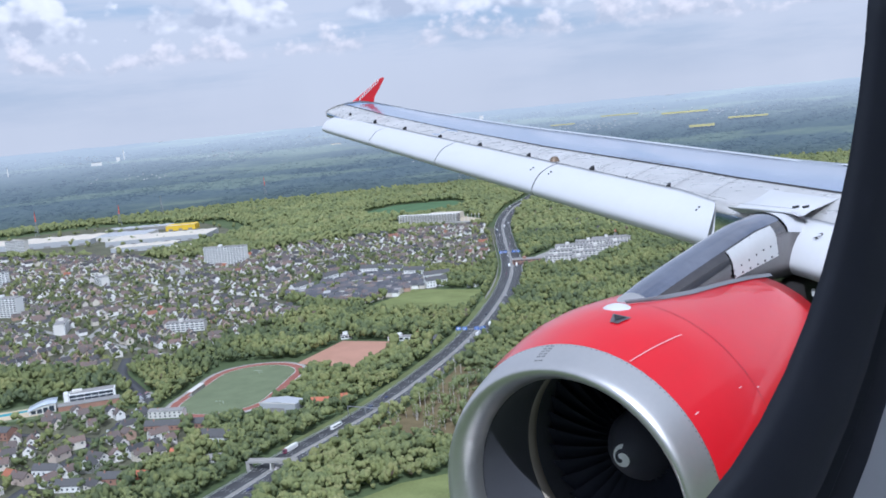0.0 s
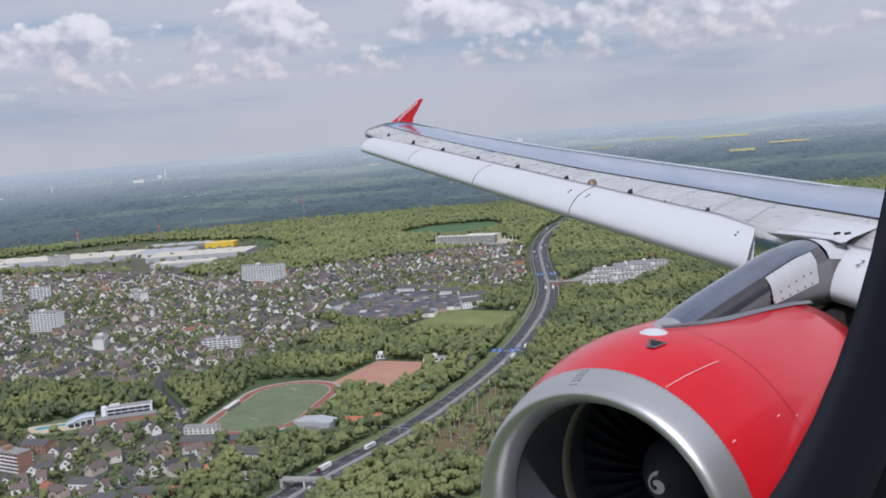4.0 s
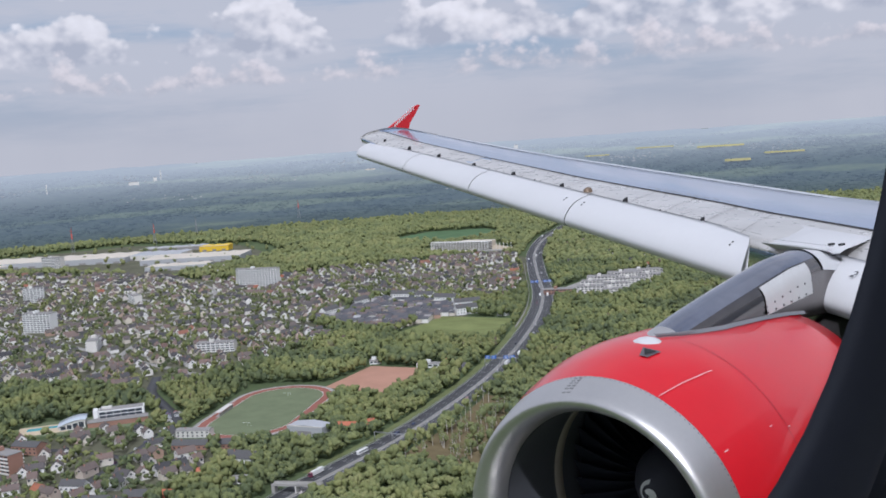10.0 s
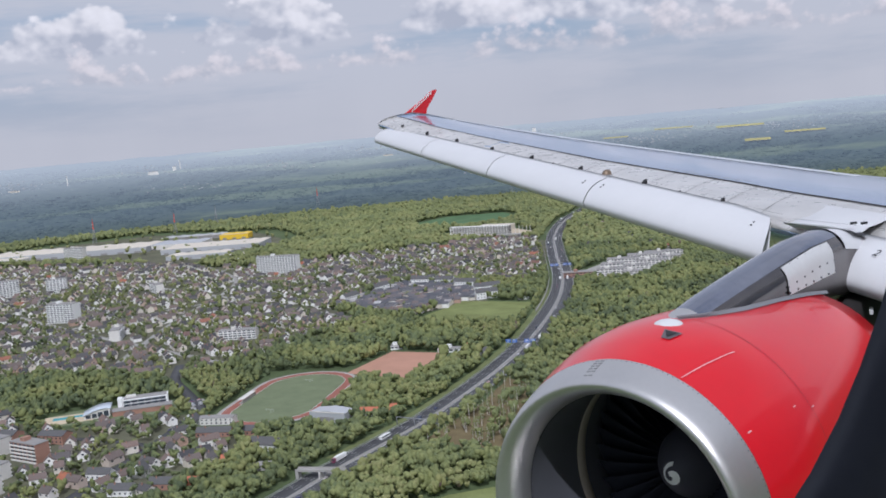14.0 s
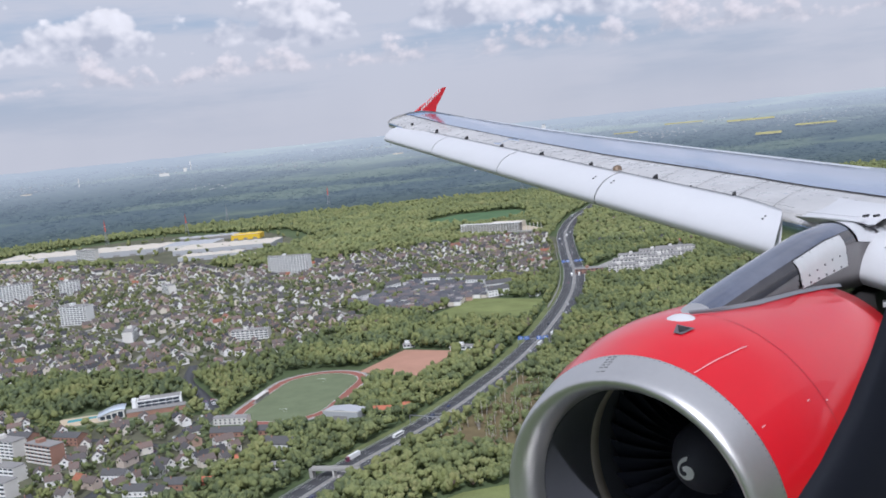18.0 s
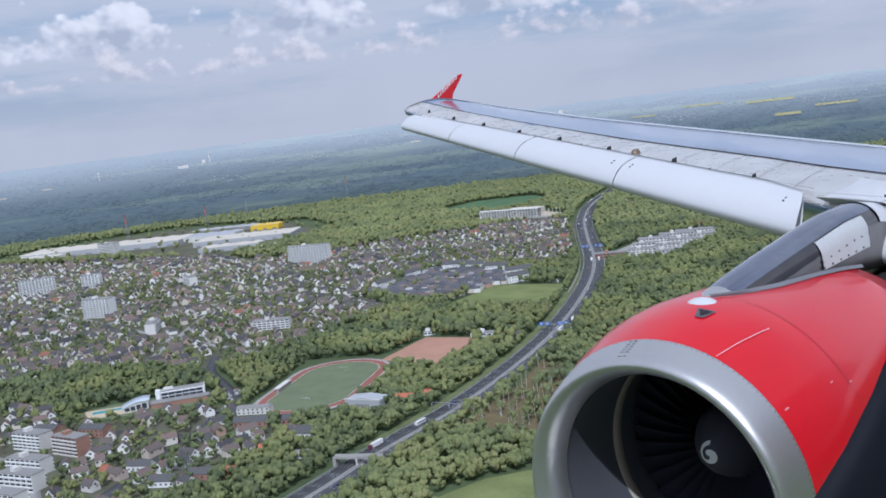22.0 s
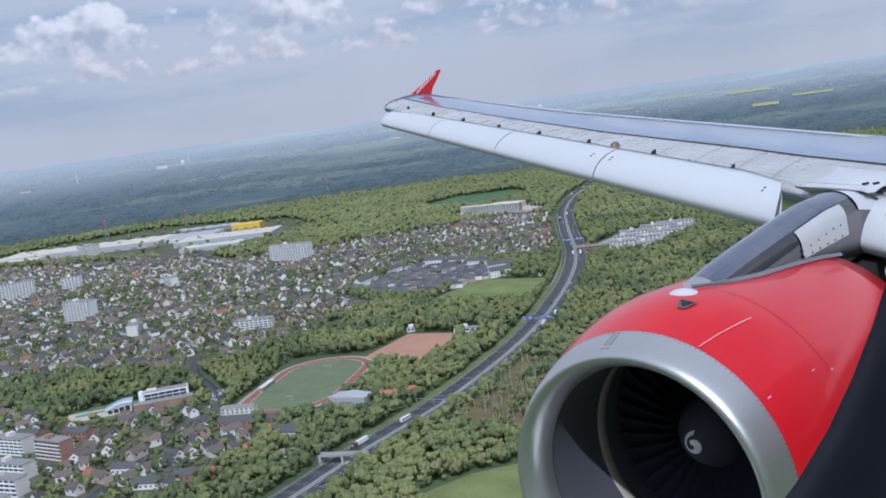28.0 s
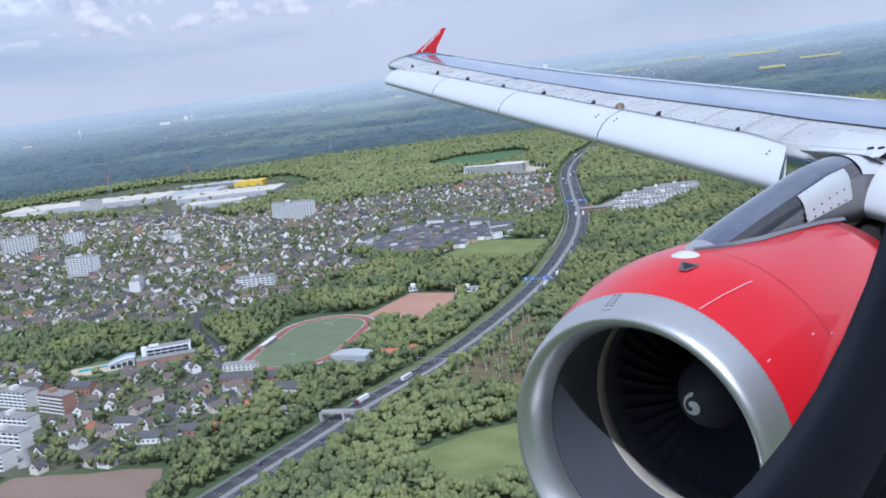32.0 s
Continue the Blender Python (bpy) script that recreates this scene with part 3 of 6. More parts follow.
def build_pylon():
    ys = (-6.28, -6.32, -6.42, -6.60, -6.88, -7.3, -7.9, -8.5, -9.1, -9.9)
    tops = (-1.60, -1.57, -1.530, -1.485, -1.440, -1.385, -1.315, -1.250, -1.235, -1.36)
    wide = (0.05, 0.10, 0.15, 0.185, 0.205, 0.215, 0.22, 0.225, 0.23, 0.23)
    rows = []
    for y, z, w in zip(ys, tops, wide):
        low = EZ + 0.90
        def edge(a):
            c, q = math.cos(a), math.sin(a)
            return EX - w * c, y, z - 0.21 * (1 - abs(q))
        row = [edge(a) for a in np.linspace(0, math.pi, 21)]
        rows.append([(EX - w * 1.10, y, low)] + row + [(EX + w * 1.10, y, low)])
    v, f = net(rows, caps=True)
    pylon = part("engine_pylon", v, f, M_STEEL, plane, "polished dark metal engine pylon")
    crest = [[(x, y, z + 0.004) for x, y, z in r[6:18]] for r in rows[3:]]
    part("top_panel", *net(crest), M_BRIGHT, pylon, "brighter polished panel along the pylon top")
    part("rear_fairing", *net([[(EX + (x - EX) * 1.03, y, z + 0.009) for x, y, z in r[2:22]] for r in rows[8:]]), M_SLAT, pylon, "white fairing where pylon meets wing")
    cap = []
    for e in np.linspace(0.0, 0.5 * math.pi, 7):
        cap.append([(EX - 0.02 + 0.135 * math.cos(a) * math.cos(e), -6.335 + 0.12 * math.sin(a) * math.cos(e), -1.590 + 0.085 * math.sin(e)) for a in np.linspace(0, 2 * math.pi, 24, endpoint=False)])
    v, f = net(cap, close_v=True)
    part("pylon_cap", v, f, M_SLAT, pylon, "white rounded pylon nose cap")
    rings = [[(EX + (x - EX) * 1.02, y, z + 0.004) for x, y, z in r[1:-1]] for r in rows[2:4]]
    v, f = net(rings)
    part("pylon_nose", v, f, M_LIP, pylon, "lighter metal pylon nose section")
    # dark skirt where the pylon meets the cowling
    line = []
    for t in np.linspace(0, 1, 14):
        s = 0.90 + 2.22 * t
        w = lerp(t, (0, 0.1, 0.3, 1), (0.05, 0.17, 0.235, 0.25))
        r = lerp(s, (0.7, 0.95, 1.3, 1.7, 2.2, 2.7, 3.2), (1.108, 1.112, 1.10, 1.08, 1.045, 1.0, 0.94)) + 0.008
        zc = EZ + RISE * min(s, 0.85)
        row = []
        for x in (w + 0.016 * min(1, 4 * t), w + 0.008, w - 0.012):
            row.append((EX - x, EY - s, zc + math.sqrt(r * r - x * x) + (0.02 if x < w else 0.0)))
        line.append(row)
    v, f = net(line)
    part("pylon_skirt", v, f, M_SKIRT, pylon, "dark grey sealing strip along the pylon foot")
    panel = []
    for y in np.linspace(-7.88, -8.82, 7):
        top, w = lerp(-y, [-q for q in ys], tops), lerp(-y, [-q for q in ys], wide) + 0.007
        foot = -1.60 + 0.03 * (-7.88 - y) / 0.94
        row = [(EX - w * 1.05, y, foot)]
        for a in np.linspace(0, radians(42), 5):
            row.append((EX - w * math.cos(a), y, top - 0.21 * (1 - math.sin(a)) + 0.004))
        panel.append(row)
    part("access_panel", *net(panel), M_PANEL, pylon, "pale riveted access panel")
    screws = []
    for row in panel:
        for p in (row[1], row[-1], row[0]):
            screws.append(box(p[0] - 0.003, p[1], p[2] + (0.02 if p is row[0] else -0.012), 0.010, 0.014, 0.014))
    v, f = merge(screws)
    tagged(part("screw", v, f, M_RIVET, pylon), kind="stuff")


build_pylon()


def build_cabin():
    """The cabin wall round the window, with its dark gasket, closed behind the camera."""
    def rim(grow, x, n=14):
        y0, y1, z0, z1, r = -0.309 - grow, 0.06 + grow, -0.090 - grow, 0.27 + grow, 0.148 + grow
        pts = []
        for cy, cz, a0 in ((y1 - r, z1 - r, 0), (y0 + r, z1 - r, 90), (y0 + r, z0 + r, 180), (y1 - r, z0 + r, 270)):
            for i in range(n):
                a = radians(a0 + 90 * i / (n - 1))
                pts.append((x, cy + r * math.cos(a), cz + r * math.sin(a)))
        return pts
    rows = [rim(g, x) for g, x in ((0.0275, 0.074), (0.0262, 0.0755), (0.0255, 0.084), (0.0235, 0.085), (0.0227, 0.078), (0.0213, 0.0775), (0.0203, 0.084), (0.0182, 0.085), (0.0174, 0.0785), (0.0155, 0.0775),
                                   (0.013, 0.0785), (0.006, 0.081), (0.002, 0.086), (0.0, 0.090), (0.016, 0.093), (0.05, 0.094))]
    wall = part("cabin_wall", *net([rim(0.027, 0.0745), rim(0.031, 0.070), rim(0.06, 0.062), rim(0.9, 0.05), rim(1.2, -0.4)], close_v=True), M_TRIM, plane, "grey cabin side wall")
    v, f = net(rows, close_v=True)
    part("window_gasket", v, f, M_RUBBER, wall, "black rounded window surround")
    part("window_belt", *net([rim(0.045, 0.095), rim(0.35, 0.092), rim(0.95, 0.03), rim(1.25, -0.42)], close_v=True), M_SLAT, wall)

    # the round hull outside, left open where the window belt stands
    ys = [4.0, 3.0, 2.0, 1.2, 0.64, -0.88, -1.6, -2.6, -4.0, -6.0, -8.0, -10.0, -12.0, -14.0]
    angs = [radians(a) for a in range(-180, 180, 10)]
    rows = [[(-1.75 + 1.98 * math.cos(a), y, -0.5 + 1.98 * math.sin(a)) for a in angs] for y in ys]
    v, f = net(rows, close_v=True)
    keep = []
    for q in f:
        c = [sum(v[i][k] for i in q) / 4 for k in range(3)]
        if -0.9 < c[1] < 0.7 and c[0] > -0.6 and -0.75 < c[2] < 0.95:
            continue
        if c[0] < -3.2 and -6.0 < c[1] < 4.0 and -0.5 < c[2] < 0.6:
            continue  # unseen strip opened to let daylight in, in place of the windows opposite
        keep.append(q)
    part("fuselage_hull", v, keep, M_SLAT, wall, "white rounded fuselage side")


build_cabin()

# ---- the land below: plan in metres, the aeroplane over the origin ----
rng = np.random.default_rng(7)
M_GROUND = material("meadow_soil", (0.095, 0.125, 0.060), 0.95, 0, 0.55, 0.012, 0.25, spec=0.1)
M_TOWN = material("garden_ground", (0.125, 0.125, 0.085), 0.95, 0, 0.6, 0.03, 0.35, spec=0.1)
M_ASPHALT = material("asphalt", (0.085, 0.086, 0.092), 0.9, 0, 0.22, 0.05, 1.2, spec=0.2)
M_PAVE = material("concrete_paving", (0.34, 0.33, 0.31), 0.9, 0, 0.25, 0.08, 1.5, spec=0.2)
M_LINE = material("road_paint", (0.62, 0.62, 0.60), 0.8, 0, 0.2, 0.2, 3.0)
M_CROP = material("young_crop", (0.095, 0.160, 0.080), 0.95, 0, 0.4, 0.02, 0.5, spec=0.1)
M_LAWN = material("bright_grass", (0.190, 0.215, 0.085), 0.95, 0, 0.6, 0.03, 0.5, spec=0.1)
M_SOIL = material("ploughed_soil", (0.255, 0.180, 0.140), 0.95, 0, 0.25, 0.02, 0.7, spec=0.1)
M_HEATH = material("dry_heath", (0.17, 0.135, 0.075), 0.95, 0, 0.5, 0.06, 0.6, spec=0.1)
M_TRACK = material("red_track", (0.30, 0.125, 0.10), 0.95, 0, 0.25, 0.05, 0.8, spec=0.1)
M_SAND = material("sandy_terrace", (0.55, 0.46, 0.33), 0.95, 0, 0.2, 0.1, 1.0, spec=0.1)
M_CLAY = material("red_cinder", (0.44, 0.25, 0.18), 0.95, 0, 0.22, 0.04, 0.8, spec=0.1)
M_RAPE = material("rape_blossom", (0.70, 0.56, 0.03), 0.95, 0, 0.2, 0.02, 0.4, spec=0.1)
M_TURF = material("worn_turf", (0.165, 0.195, 0.115), 0.95, 0, 0.3, 0.05, 0.6, spec=0.1)
M_POOL = material("pool_water", (0.12, 0.42, 0.48), 0.08, 0, 0.15, 0.2, 2.0)
LEAF = [(0.0, (0.085, 0.108, 0.062)), (0.22, (0.110, 0.134, 0.066)), (0.5, (0.152, 0.176, 0.074)), (0.75, (0.192, 0.210, 0.082)), (0.94, (0.238, 0.238, 0.098)), (0.97, (0.17, 0.18, 0.085)), (1.0, (0.13, 0.085, 0.085))]
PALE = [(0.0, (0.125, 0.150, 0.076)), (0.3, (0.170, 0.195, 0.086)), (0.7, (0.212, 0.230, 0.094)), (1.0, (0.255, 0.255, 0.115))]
M_LEAF = material("spring_leaves", (0.08, 0.12, 0.03), 0.8, 0, 0.42, 0.008, 0.6, bump=0.6, bump_scale=0.9, random_of="island", tones=LEAF, spec=0.15, grouped=True)
M_LEAF1 = material("tree_leaves", (0.08, 0.12, 0.03), 0.8, 0, 0.4, 0.03, 0.7, bump=0.6, bump_scale=0.9, random_of="object", tones=LEAF[1:5] + [(1.0, (0.235, 0.23, 0.10))], spec=0.15)
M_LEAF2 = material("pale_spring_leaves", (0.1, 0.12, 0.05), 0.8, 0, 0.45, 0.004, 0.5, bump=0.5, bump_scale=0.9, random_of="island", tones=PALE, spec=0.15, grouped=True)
M_BIRCH = material("birch_bark", (0.55, 0.52, 0.47), 0.8, 0, 0.4, 0.6, 5.0)
M_BARK = material("bark", (0.10, 0.075, 0.055), 0.9, 0, 0.3, 0.5, 4.0)
WALLS = [(0.0, (0.78, 0.76, 0.72)), (0.45, (0.80, 0.79, 0.77)), (0.62, (0.66, 0.60, 0.50)), (0.78, (0.58, 0.54, 0.48)), (0.88, (0.42, 0.28, 0.21)), (1.0, (0.72, 0.70, 0.68))]
ROOFS = [(0.0, (0.050, 0.050, 0.055)), (0.3, (0.085, 0.080, 0.082)), (0.5, (0.125, 0.105, 0.096)), (0.68, (0.155, 0.118, 0.105)), (0.86, (0.19, 0.135, 0.115)), (0.96, (0.085, 0.082, 0.085)), (1.0, (0.36, 0.13, 0.07))]
M_WALL = material("house_render", (0.7, 0.7, 0.7), 0.85, 0, 0.12, 0.3, 2.0, random_of="object", tones=WALLS)
M_ROOF = material("roof_tiles", (0.2, 0.15, 0.1), 0.8, 0, 0.25, 0.4, 2.5, random_of="object", tones=ROOFS)
M_WALLS = material("far_house_render", (0.7, 0.7, 0.7), 0.85, 0, 0.12, 0.3, 2.0, random_of="island", tones=WALLS)
M_ROOFS = material("far_roof_tiles", (0.2, 0.15, 0.1), 0.8, 0, 0.25, 0.4, 2.5, random_of="island", tones=ROOFS)
M_SLATE = material("slate_roof", (0.10, 0.105, 0.12), 0.75, 0, 0.2, 0.4, 2.5, random_of="island", tones=[(0.0, (0.065, 0.068, 0.08)), (0.7, (0.11, 0.11, 0.12)), (0.9, (0.16, 0.12, 0.11)), (1.0, (0.4, 0.4, 0.4))])
M_GLASS = material("window_glass", (0.05, 0.06, 0.075), 0.12, 0, 0.1)
M_CONC = material("pale_concrete", (0.66, 0.64, 0.60), 0.85, 0, 0.15, 0.1, 1.0)
# walls greyed to imitate haze in front of the far towns
M_SPECK = material("hazed_town_walls", (0.44, 0.45, 0.46), 0.9, 0, 0.2, 0.05, 0.5)
M_FLAT = material("flat_roof_gravel", (0.27, 0.26, 0.25), 0.9, 0, 0.2, 0.1, 1.5)
M_HALL = material("hall_roof_sheet", (0.62, 0.56, 0.47), 0.6, 0, 0.12, 0.02, 0.5)
M_GREYSHEET = material("grey_sheet", (0.42, 0.43, 0.45), 0.55, 0, 0.15, 0.03, 0.6)
M_BRICK = material("brick_wall", (0.34, 0.19, 0.14), 0.85, 0, 0.2, 0.2, 2.0)
M_BLUE = material("sign_blue", (0.02, 0.13, 0.52), 0.5, 0, 0.1)
M_STEELP = material("mast_steel", (0.34, 0.35, 0.36), 0.6, 0.4, 0.1)
M_MASTRED = material("mast_red", (0.55, 0.10, 0.07), 0.7, 0, 0.1)
M_YELLOW = material("yellow_cladding", (0.75, 0.50, 0.03), 0.6, 0, 0.1)
M_TYRE = material("tyre", (0.02, 0.02, 0.02), 0.8)
M_CAR = material("car_paint", (0.5, 0.5, 0.5), 0.3, 0.2, 0.05, random_of="object",
                 tones=[(0.0, (0.75, 0.75, 0.75)), (0.35, (0.45, 0.46, 0.48)), (0.55, (0.03, 0.03, 0.035)), (0.75, (0.06, 0.09, 0.2)), (0.9, (0.4, 0.03, 0.03)), (1.0, (0.8, 0.8, 0.78))])

RISE_FROM, EDGE, EDGE_Z = 3000.0, 4900.0, 182.0


def land_z(r):
    """The land is flat to three kilometres and climbs to the ridges on the skyline."""
    t = np.clip((np.asarray(r, float) - RISE_FROM) / (EDGE - RISE_FROM), 0, 1)
    return EDGE_Z * t ** 1.4


def raw_mesh(name, verts, faces_v, counts, mats, index=None, smooth=False):
    """A mesh from flat arrays: corner indices and corners per face."""
    me = bpy.data.meshes.new(name)
    me.vertices.add(len(verts))
    me.vertices.foreach_set("co", np.asarray(verts, np.float32).ravel())
    me.loops.add(len(faces_v))
    me.loops.foreach_set("vertex_index", np.asarray(faces_v, np.int32))
    me.polygons.add(len(counts))
    starts = np.concatenate([[0], np.cumsum(counts)[:-1]]).astype(np.int32)
    me.polygons.foreach_set("loop_start", starts)
    for m in mats:
        me.materials.append(m)
    if index is not None:
        me.polygons.foreach_set("material_index", np.asarray(index, np.int32))
    me.polygons.foreach_set("use_smooth", np.full(len(counts), smooth))
    me.update(calc_edges=True)
    me.validate()
    return me


def polar_sheet(name, r_list, a0, a1, n, lift, mat, bumps=0.0, close=False):
    az = np.radians(np.linspace(a0, a1, n, endpoint=not close))
    r = np.asarray(r_list, float)
    R, T = np.meshgrid(r, az, indexing="ij")
    Z = land_z(R) + lift
    if bumps:
        B = np.sin(R * 0.013 + 3 * np.sin(T * 19)) * np.sin(T * 61 + R * 0.004) + 0.7 * np.sin(T * 143 + R * 0.021)
        B += rng.normal(0, 0.5, R.shape)
        Z = Z + bumps * B * np.clip((R - r[0]) / 200, 0, 1)
    V = np.stack([R * np.cos(T), R * np.sin(T), Z], -1).reshape(-1, 3)
    i, j = np.meshgrid(np.arange(len(r) - 1), np.arange(n if close else n - 1), indexing="ij")
    k = (j + 1) % n
    F = np.stack([i * n + j, (i + 1) * n + j, (i + 1) * n + k, i * n + k], -1).reshape(-1)
    return new(name, raw_mesh(name, V, F, np.full(i.size, 4), [mat], smooth=True))


tagged(polar_sheet("ground", [1, 150, 400, 800, 1400, 2200, 3000, *np.linspace(3150, 4890, 13)], 0, 360, 160, -0.3, M_GROUND, close=True),
       "green spring countryside reaching the horizon", "ground", kind="structure")


def far_material():
    """Backdrop of woods, field strips and towns; kilometres of haze painted in as glow."""
    m = bpy.data.materials.new("haze_glow_land")
    m.use_nodes = True
    k = Nodes(m.node_tree)
    out, bsdf = k.n("ShaderNodeOutputMaterial"), k.n("ShaderNodeBsdfPrincipled")
    where = k.n("ShaderNodeNewGeometry").outputs["Position"]
    sep = k.n("ShaderNodeSeparateXYZ")
    k.link(where, sep.inputs[0])
    along = k.scaled(where, 1.0, 1.0, 6.0)
    far = k.n("ShaderNodeVectorMath")
    far.operation = "LENGTH"
    k.link(where, far.inputs[0])
    comb = k.n("ShaderNodeCombineXYZ")  # streaks that run across the view
    k.link(k.math("MULTIPLY", far.outputs["Value"], 0.0040), comb.inputs[0])
    k.link(k.math("MULTIPLY", k.math("DIVIDE", sep.outputs[0], far.outputs["Value"]), 6.0), comb.inputs[1])
    patch = k.noise(comb.outputs[0], 1.0, 4.0, 0.5)
    fine = k.step(k.noise(along, 0.03, 7.0, 0.75), 0.30, 0.70)
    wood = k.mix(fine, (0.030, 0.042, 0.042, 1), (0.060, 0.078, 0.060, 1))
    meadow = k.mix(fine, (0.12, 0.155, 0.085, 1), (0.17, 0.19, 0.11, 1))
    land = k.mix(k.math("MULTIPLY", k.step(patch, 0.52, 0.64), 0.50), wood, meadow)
    town = k.noise(along, 0.075, 2.0, 0.8)
    spots = k.math("MULTIPLY", k.step(town, 0.66, 0.72), k.math("MULTIPLY", k.step(k.noise(where, 0.0022, 2.0), 0.50, 0.60), k.step(sep.outputs[2], 40.0, 110.0)))
    land = k.mix(spots, land, (0.55, 0.54, 0.52, 1))
    k.link(land, bsdf.inputs["Base Color"])
    bsdf.inputs["Roughness"].default_value = 0.95
    bsdf.inputs["Specular IOR Level"].default_value = 0.05
    # painted haze: emission grows paler and stronger with distance and height
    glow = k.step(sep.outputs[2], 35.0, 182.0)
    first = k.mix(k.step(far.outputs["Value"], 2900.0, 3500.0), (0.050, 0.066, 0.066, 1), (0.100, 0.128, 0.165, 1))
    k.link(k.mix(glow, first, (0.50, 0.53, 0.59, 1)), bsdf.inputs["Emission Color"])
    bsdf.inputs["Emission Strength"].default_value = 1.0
    k.link(bsdf.outputs[0], out.inputs[0])
    return m


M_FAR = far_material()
tagged(polar_sheet("backdrop", np.linspace(2960, 4880, 90), -95, 5, 420, 4.0, M_FAR, bumps=1.6), "wooded ridges and towns, blue haze painted on as glow", "distant land", kind="structure")


def inside(poly, x, y):
    x, y = np.asarray(x, float), np.asarray(y, float)
    hit = np.zeros(x.shape, bool)
    n = len(poly)
    for i in range(n):
        (x0, y0), (x1, y1) = poly[i], poly[(i + 1) % n]
        if y0 == y1:
            continue
        hit ^= ((y0 > y) != (y1 > y)) & (x < (x1 - x0) * (y - y0) / (y1 - y0) + x0)
    return hit


def dist_line(line, x, y):
    best = np.full(np.shape(x), 1e9)
    for (x0, y0), (x1, y1) in zip(line[:-1], line[1:]):
        dx, dy = x1 - x0, y1 - y0
        t = np.clip(((x - x0) * dx + (y - y0) * dy) / (dx * dx + dy * dy), 0, 1)
        best = np.minimum(best, np.hypot(x - x0 - t * dx, y - y0 - t * dy))
    return best


def smooth_line(pts, step=15.0):
    """A rounded line through plan points (Catmull-Rom)."""
    P = [Vector(p) for p in pts]
    P = [P[0] * 2 - P[1]] + P + [P[-1] * 2 - P[-2]]
    out = []
    for a, b, c, d in zip(P, P[1:], P[2:], P[3:]):
        n = max(2, int((c - b).length / step))
        for i in range(n):
            t = i / n
            out.append(0.5 * ((2 * b) + (c - a) * t + (2 * a - 5 * b + 4 * c - d) * t * t + (3 * b - a - 3 * c + d) * t ** 3))
    return [(p.x, p.y) for p in out + [P[-2]]]


def ribbon(line, left, right, z, thick=0.0):
    """A strip along a plan line between two offsets."""
    rows = []
    for i, (x, y) in enumerate(line):
        x0, y0 = line[max(0, i - 1)]
        x1, y1 = line[min(len(line) - 1, i + 1)]
        d = math.hypot(x1 - x0, y1 - y0)
        nx, ny = -(y1 - y0) / d, (x1 - x0) / d
        row = [(x + nx * left, y + ny * left, z), (x + nx * right, y + ny * right, z)]
        if thick:
            row = [(row[0][0], row[0][1], z - thick)] + row + [(row[1][0], row[1][1], z - thick)]
        rows.append(row)
    return net(rows)


def field(name, poly, mat, z, label, category="field", kind="structure", wob=3.0):
    """A plot of land with a slightly uneven edge."""
    pts = []
    n = len(poly)
    for i in range(n):
        a, b = Vector(poly[i]), Vector(poly[(i + 1) % n])
        m = max(1, int((b - a).length / 25))
        for j in range(m):
            p = a.lerp(b, j / m)
            if wob and j:
                p = p + Vector((rng.normal(0, wob * 0.4), rng.normal(0, wob * 0.4)))
            pts.append((p.x, p.y, z))
    me = mesh_of(name, pts + [(x, y, z - 0.6) for x, y, _ in pts], [tuple(range(len(pts)))] + [(i, i + len(pts), (i + 1) % len(pts) + len(pts), (i + 1) % len(pts)) for i in range(len(pts))], mat, smooth=False)
    return tagged(new(name, me), label, category, kind=kind)


MWAY = smooth_line([(1900, -3000), (1560, -2480), (1382, -2083), (1287, -1860), (1158, -1635), (1005, -1421), (869, -1240), (774, -1094), (692, -941), (632, -809), (592, -697),
                    (564, -600), (552, -535), (543, -479), (530, -425), (512, -340), (478, -200), (430, -40), (370, 150)])
STREET = smooth_line([(664, -330), (700, -400), (726, -449), (745, -482), (780, -535), (804, -549), (850, -570), (906, -596), (960, -640)])
SIDE = smooth_line([(726, -449), (766, -442), (810, -429), (870, -400), (940, -355)])
CARPARK = [(790, -530), (806, -541), (822, -548), (812, -562), (790, -552)]
TOWN = [(2420, -1000), (2000, -1130), (1790, -1180), (1500, -1190), (1400, -1380), (1250, -1610), (1120, -1570), (990, -1370), (900, -1230), (885, -1175), (1000, -1150), (1085, -1140),
        (1060, -950), (930, -880), (890, -650), (915, -590), (1070, -545), (1120, -380), (1250, -200), (2500, -300)]
ESTATE = [(1055, -945), (1068, -1131), (909, -1103), (856, -1049), (901, -917)]
TOWN2 = [(606, -352), (640, -470), (690, -505), (735, -480), (770, -530), (800, -500), (860, -425), (980, -440), (1050, -300), (760, -200), (690, -280)]
SPARSE = [(1000, -1500), (1250, -1800), (1150, -2050), (850, -1700), (800, -1500)]
BROWN = [(616, -143), (667, -215), (679, -286), (590, -345), (556, -318), (538, -282), (524, -219)]
GREENF = [(675, 270), (749, 127), (795, -60), (701, -90), (560, 100), (579, 206)]
GFIELD = [(863, -907), (888, -1035), (787, -1054), (741, -961), (809, -929)]
GF2 = [(1679, -1781), (1690, -1937), (1581, -2024), (1473, -1948), (1483, -1792)]
HEATH = [(528, -545), (548, -640), (585, -735), (520, -720), (450, -560)]
MEADOW = [(446, -440), (438, -480), (416, -512), (350, -470), (380, -400)]
HARD = [(748, -687), (678, -698), (710, -791), (770, -776)]
POOLS = [(902, -438), (868, -438), (838, -470), (800, -520), (816, -546), (850, -538), (898, -478)]
WORKS = [(2470, -1080), (2500, -1350), (2400, -1560), (2050, -1640), (1800, -1520), (1740, -1190), (1960, -1200), (2150, -1150)]
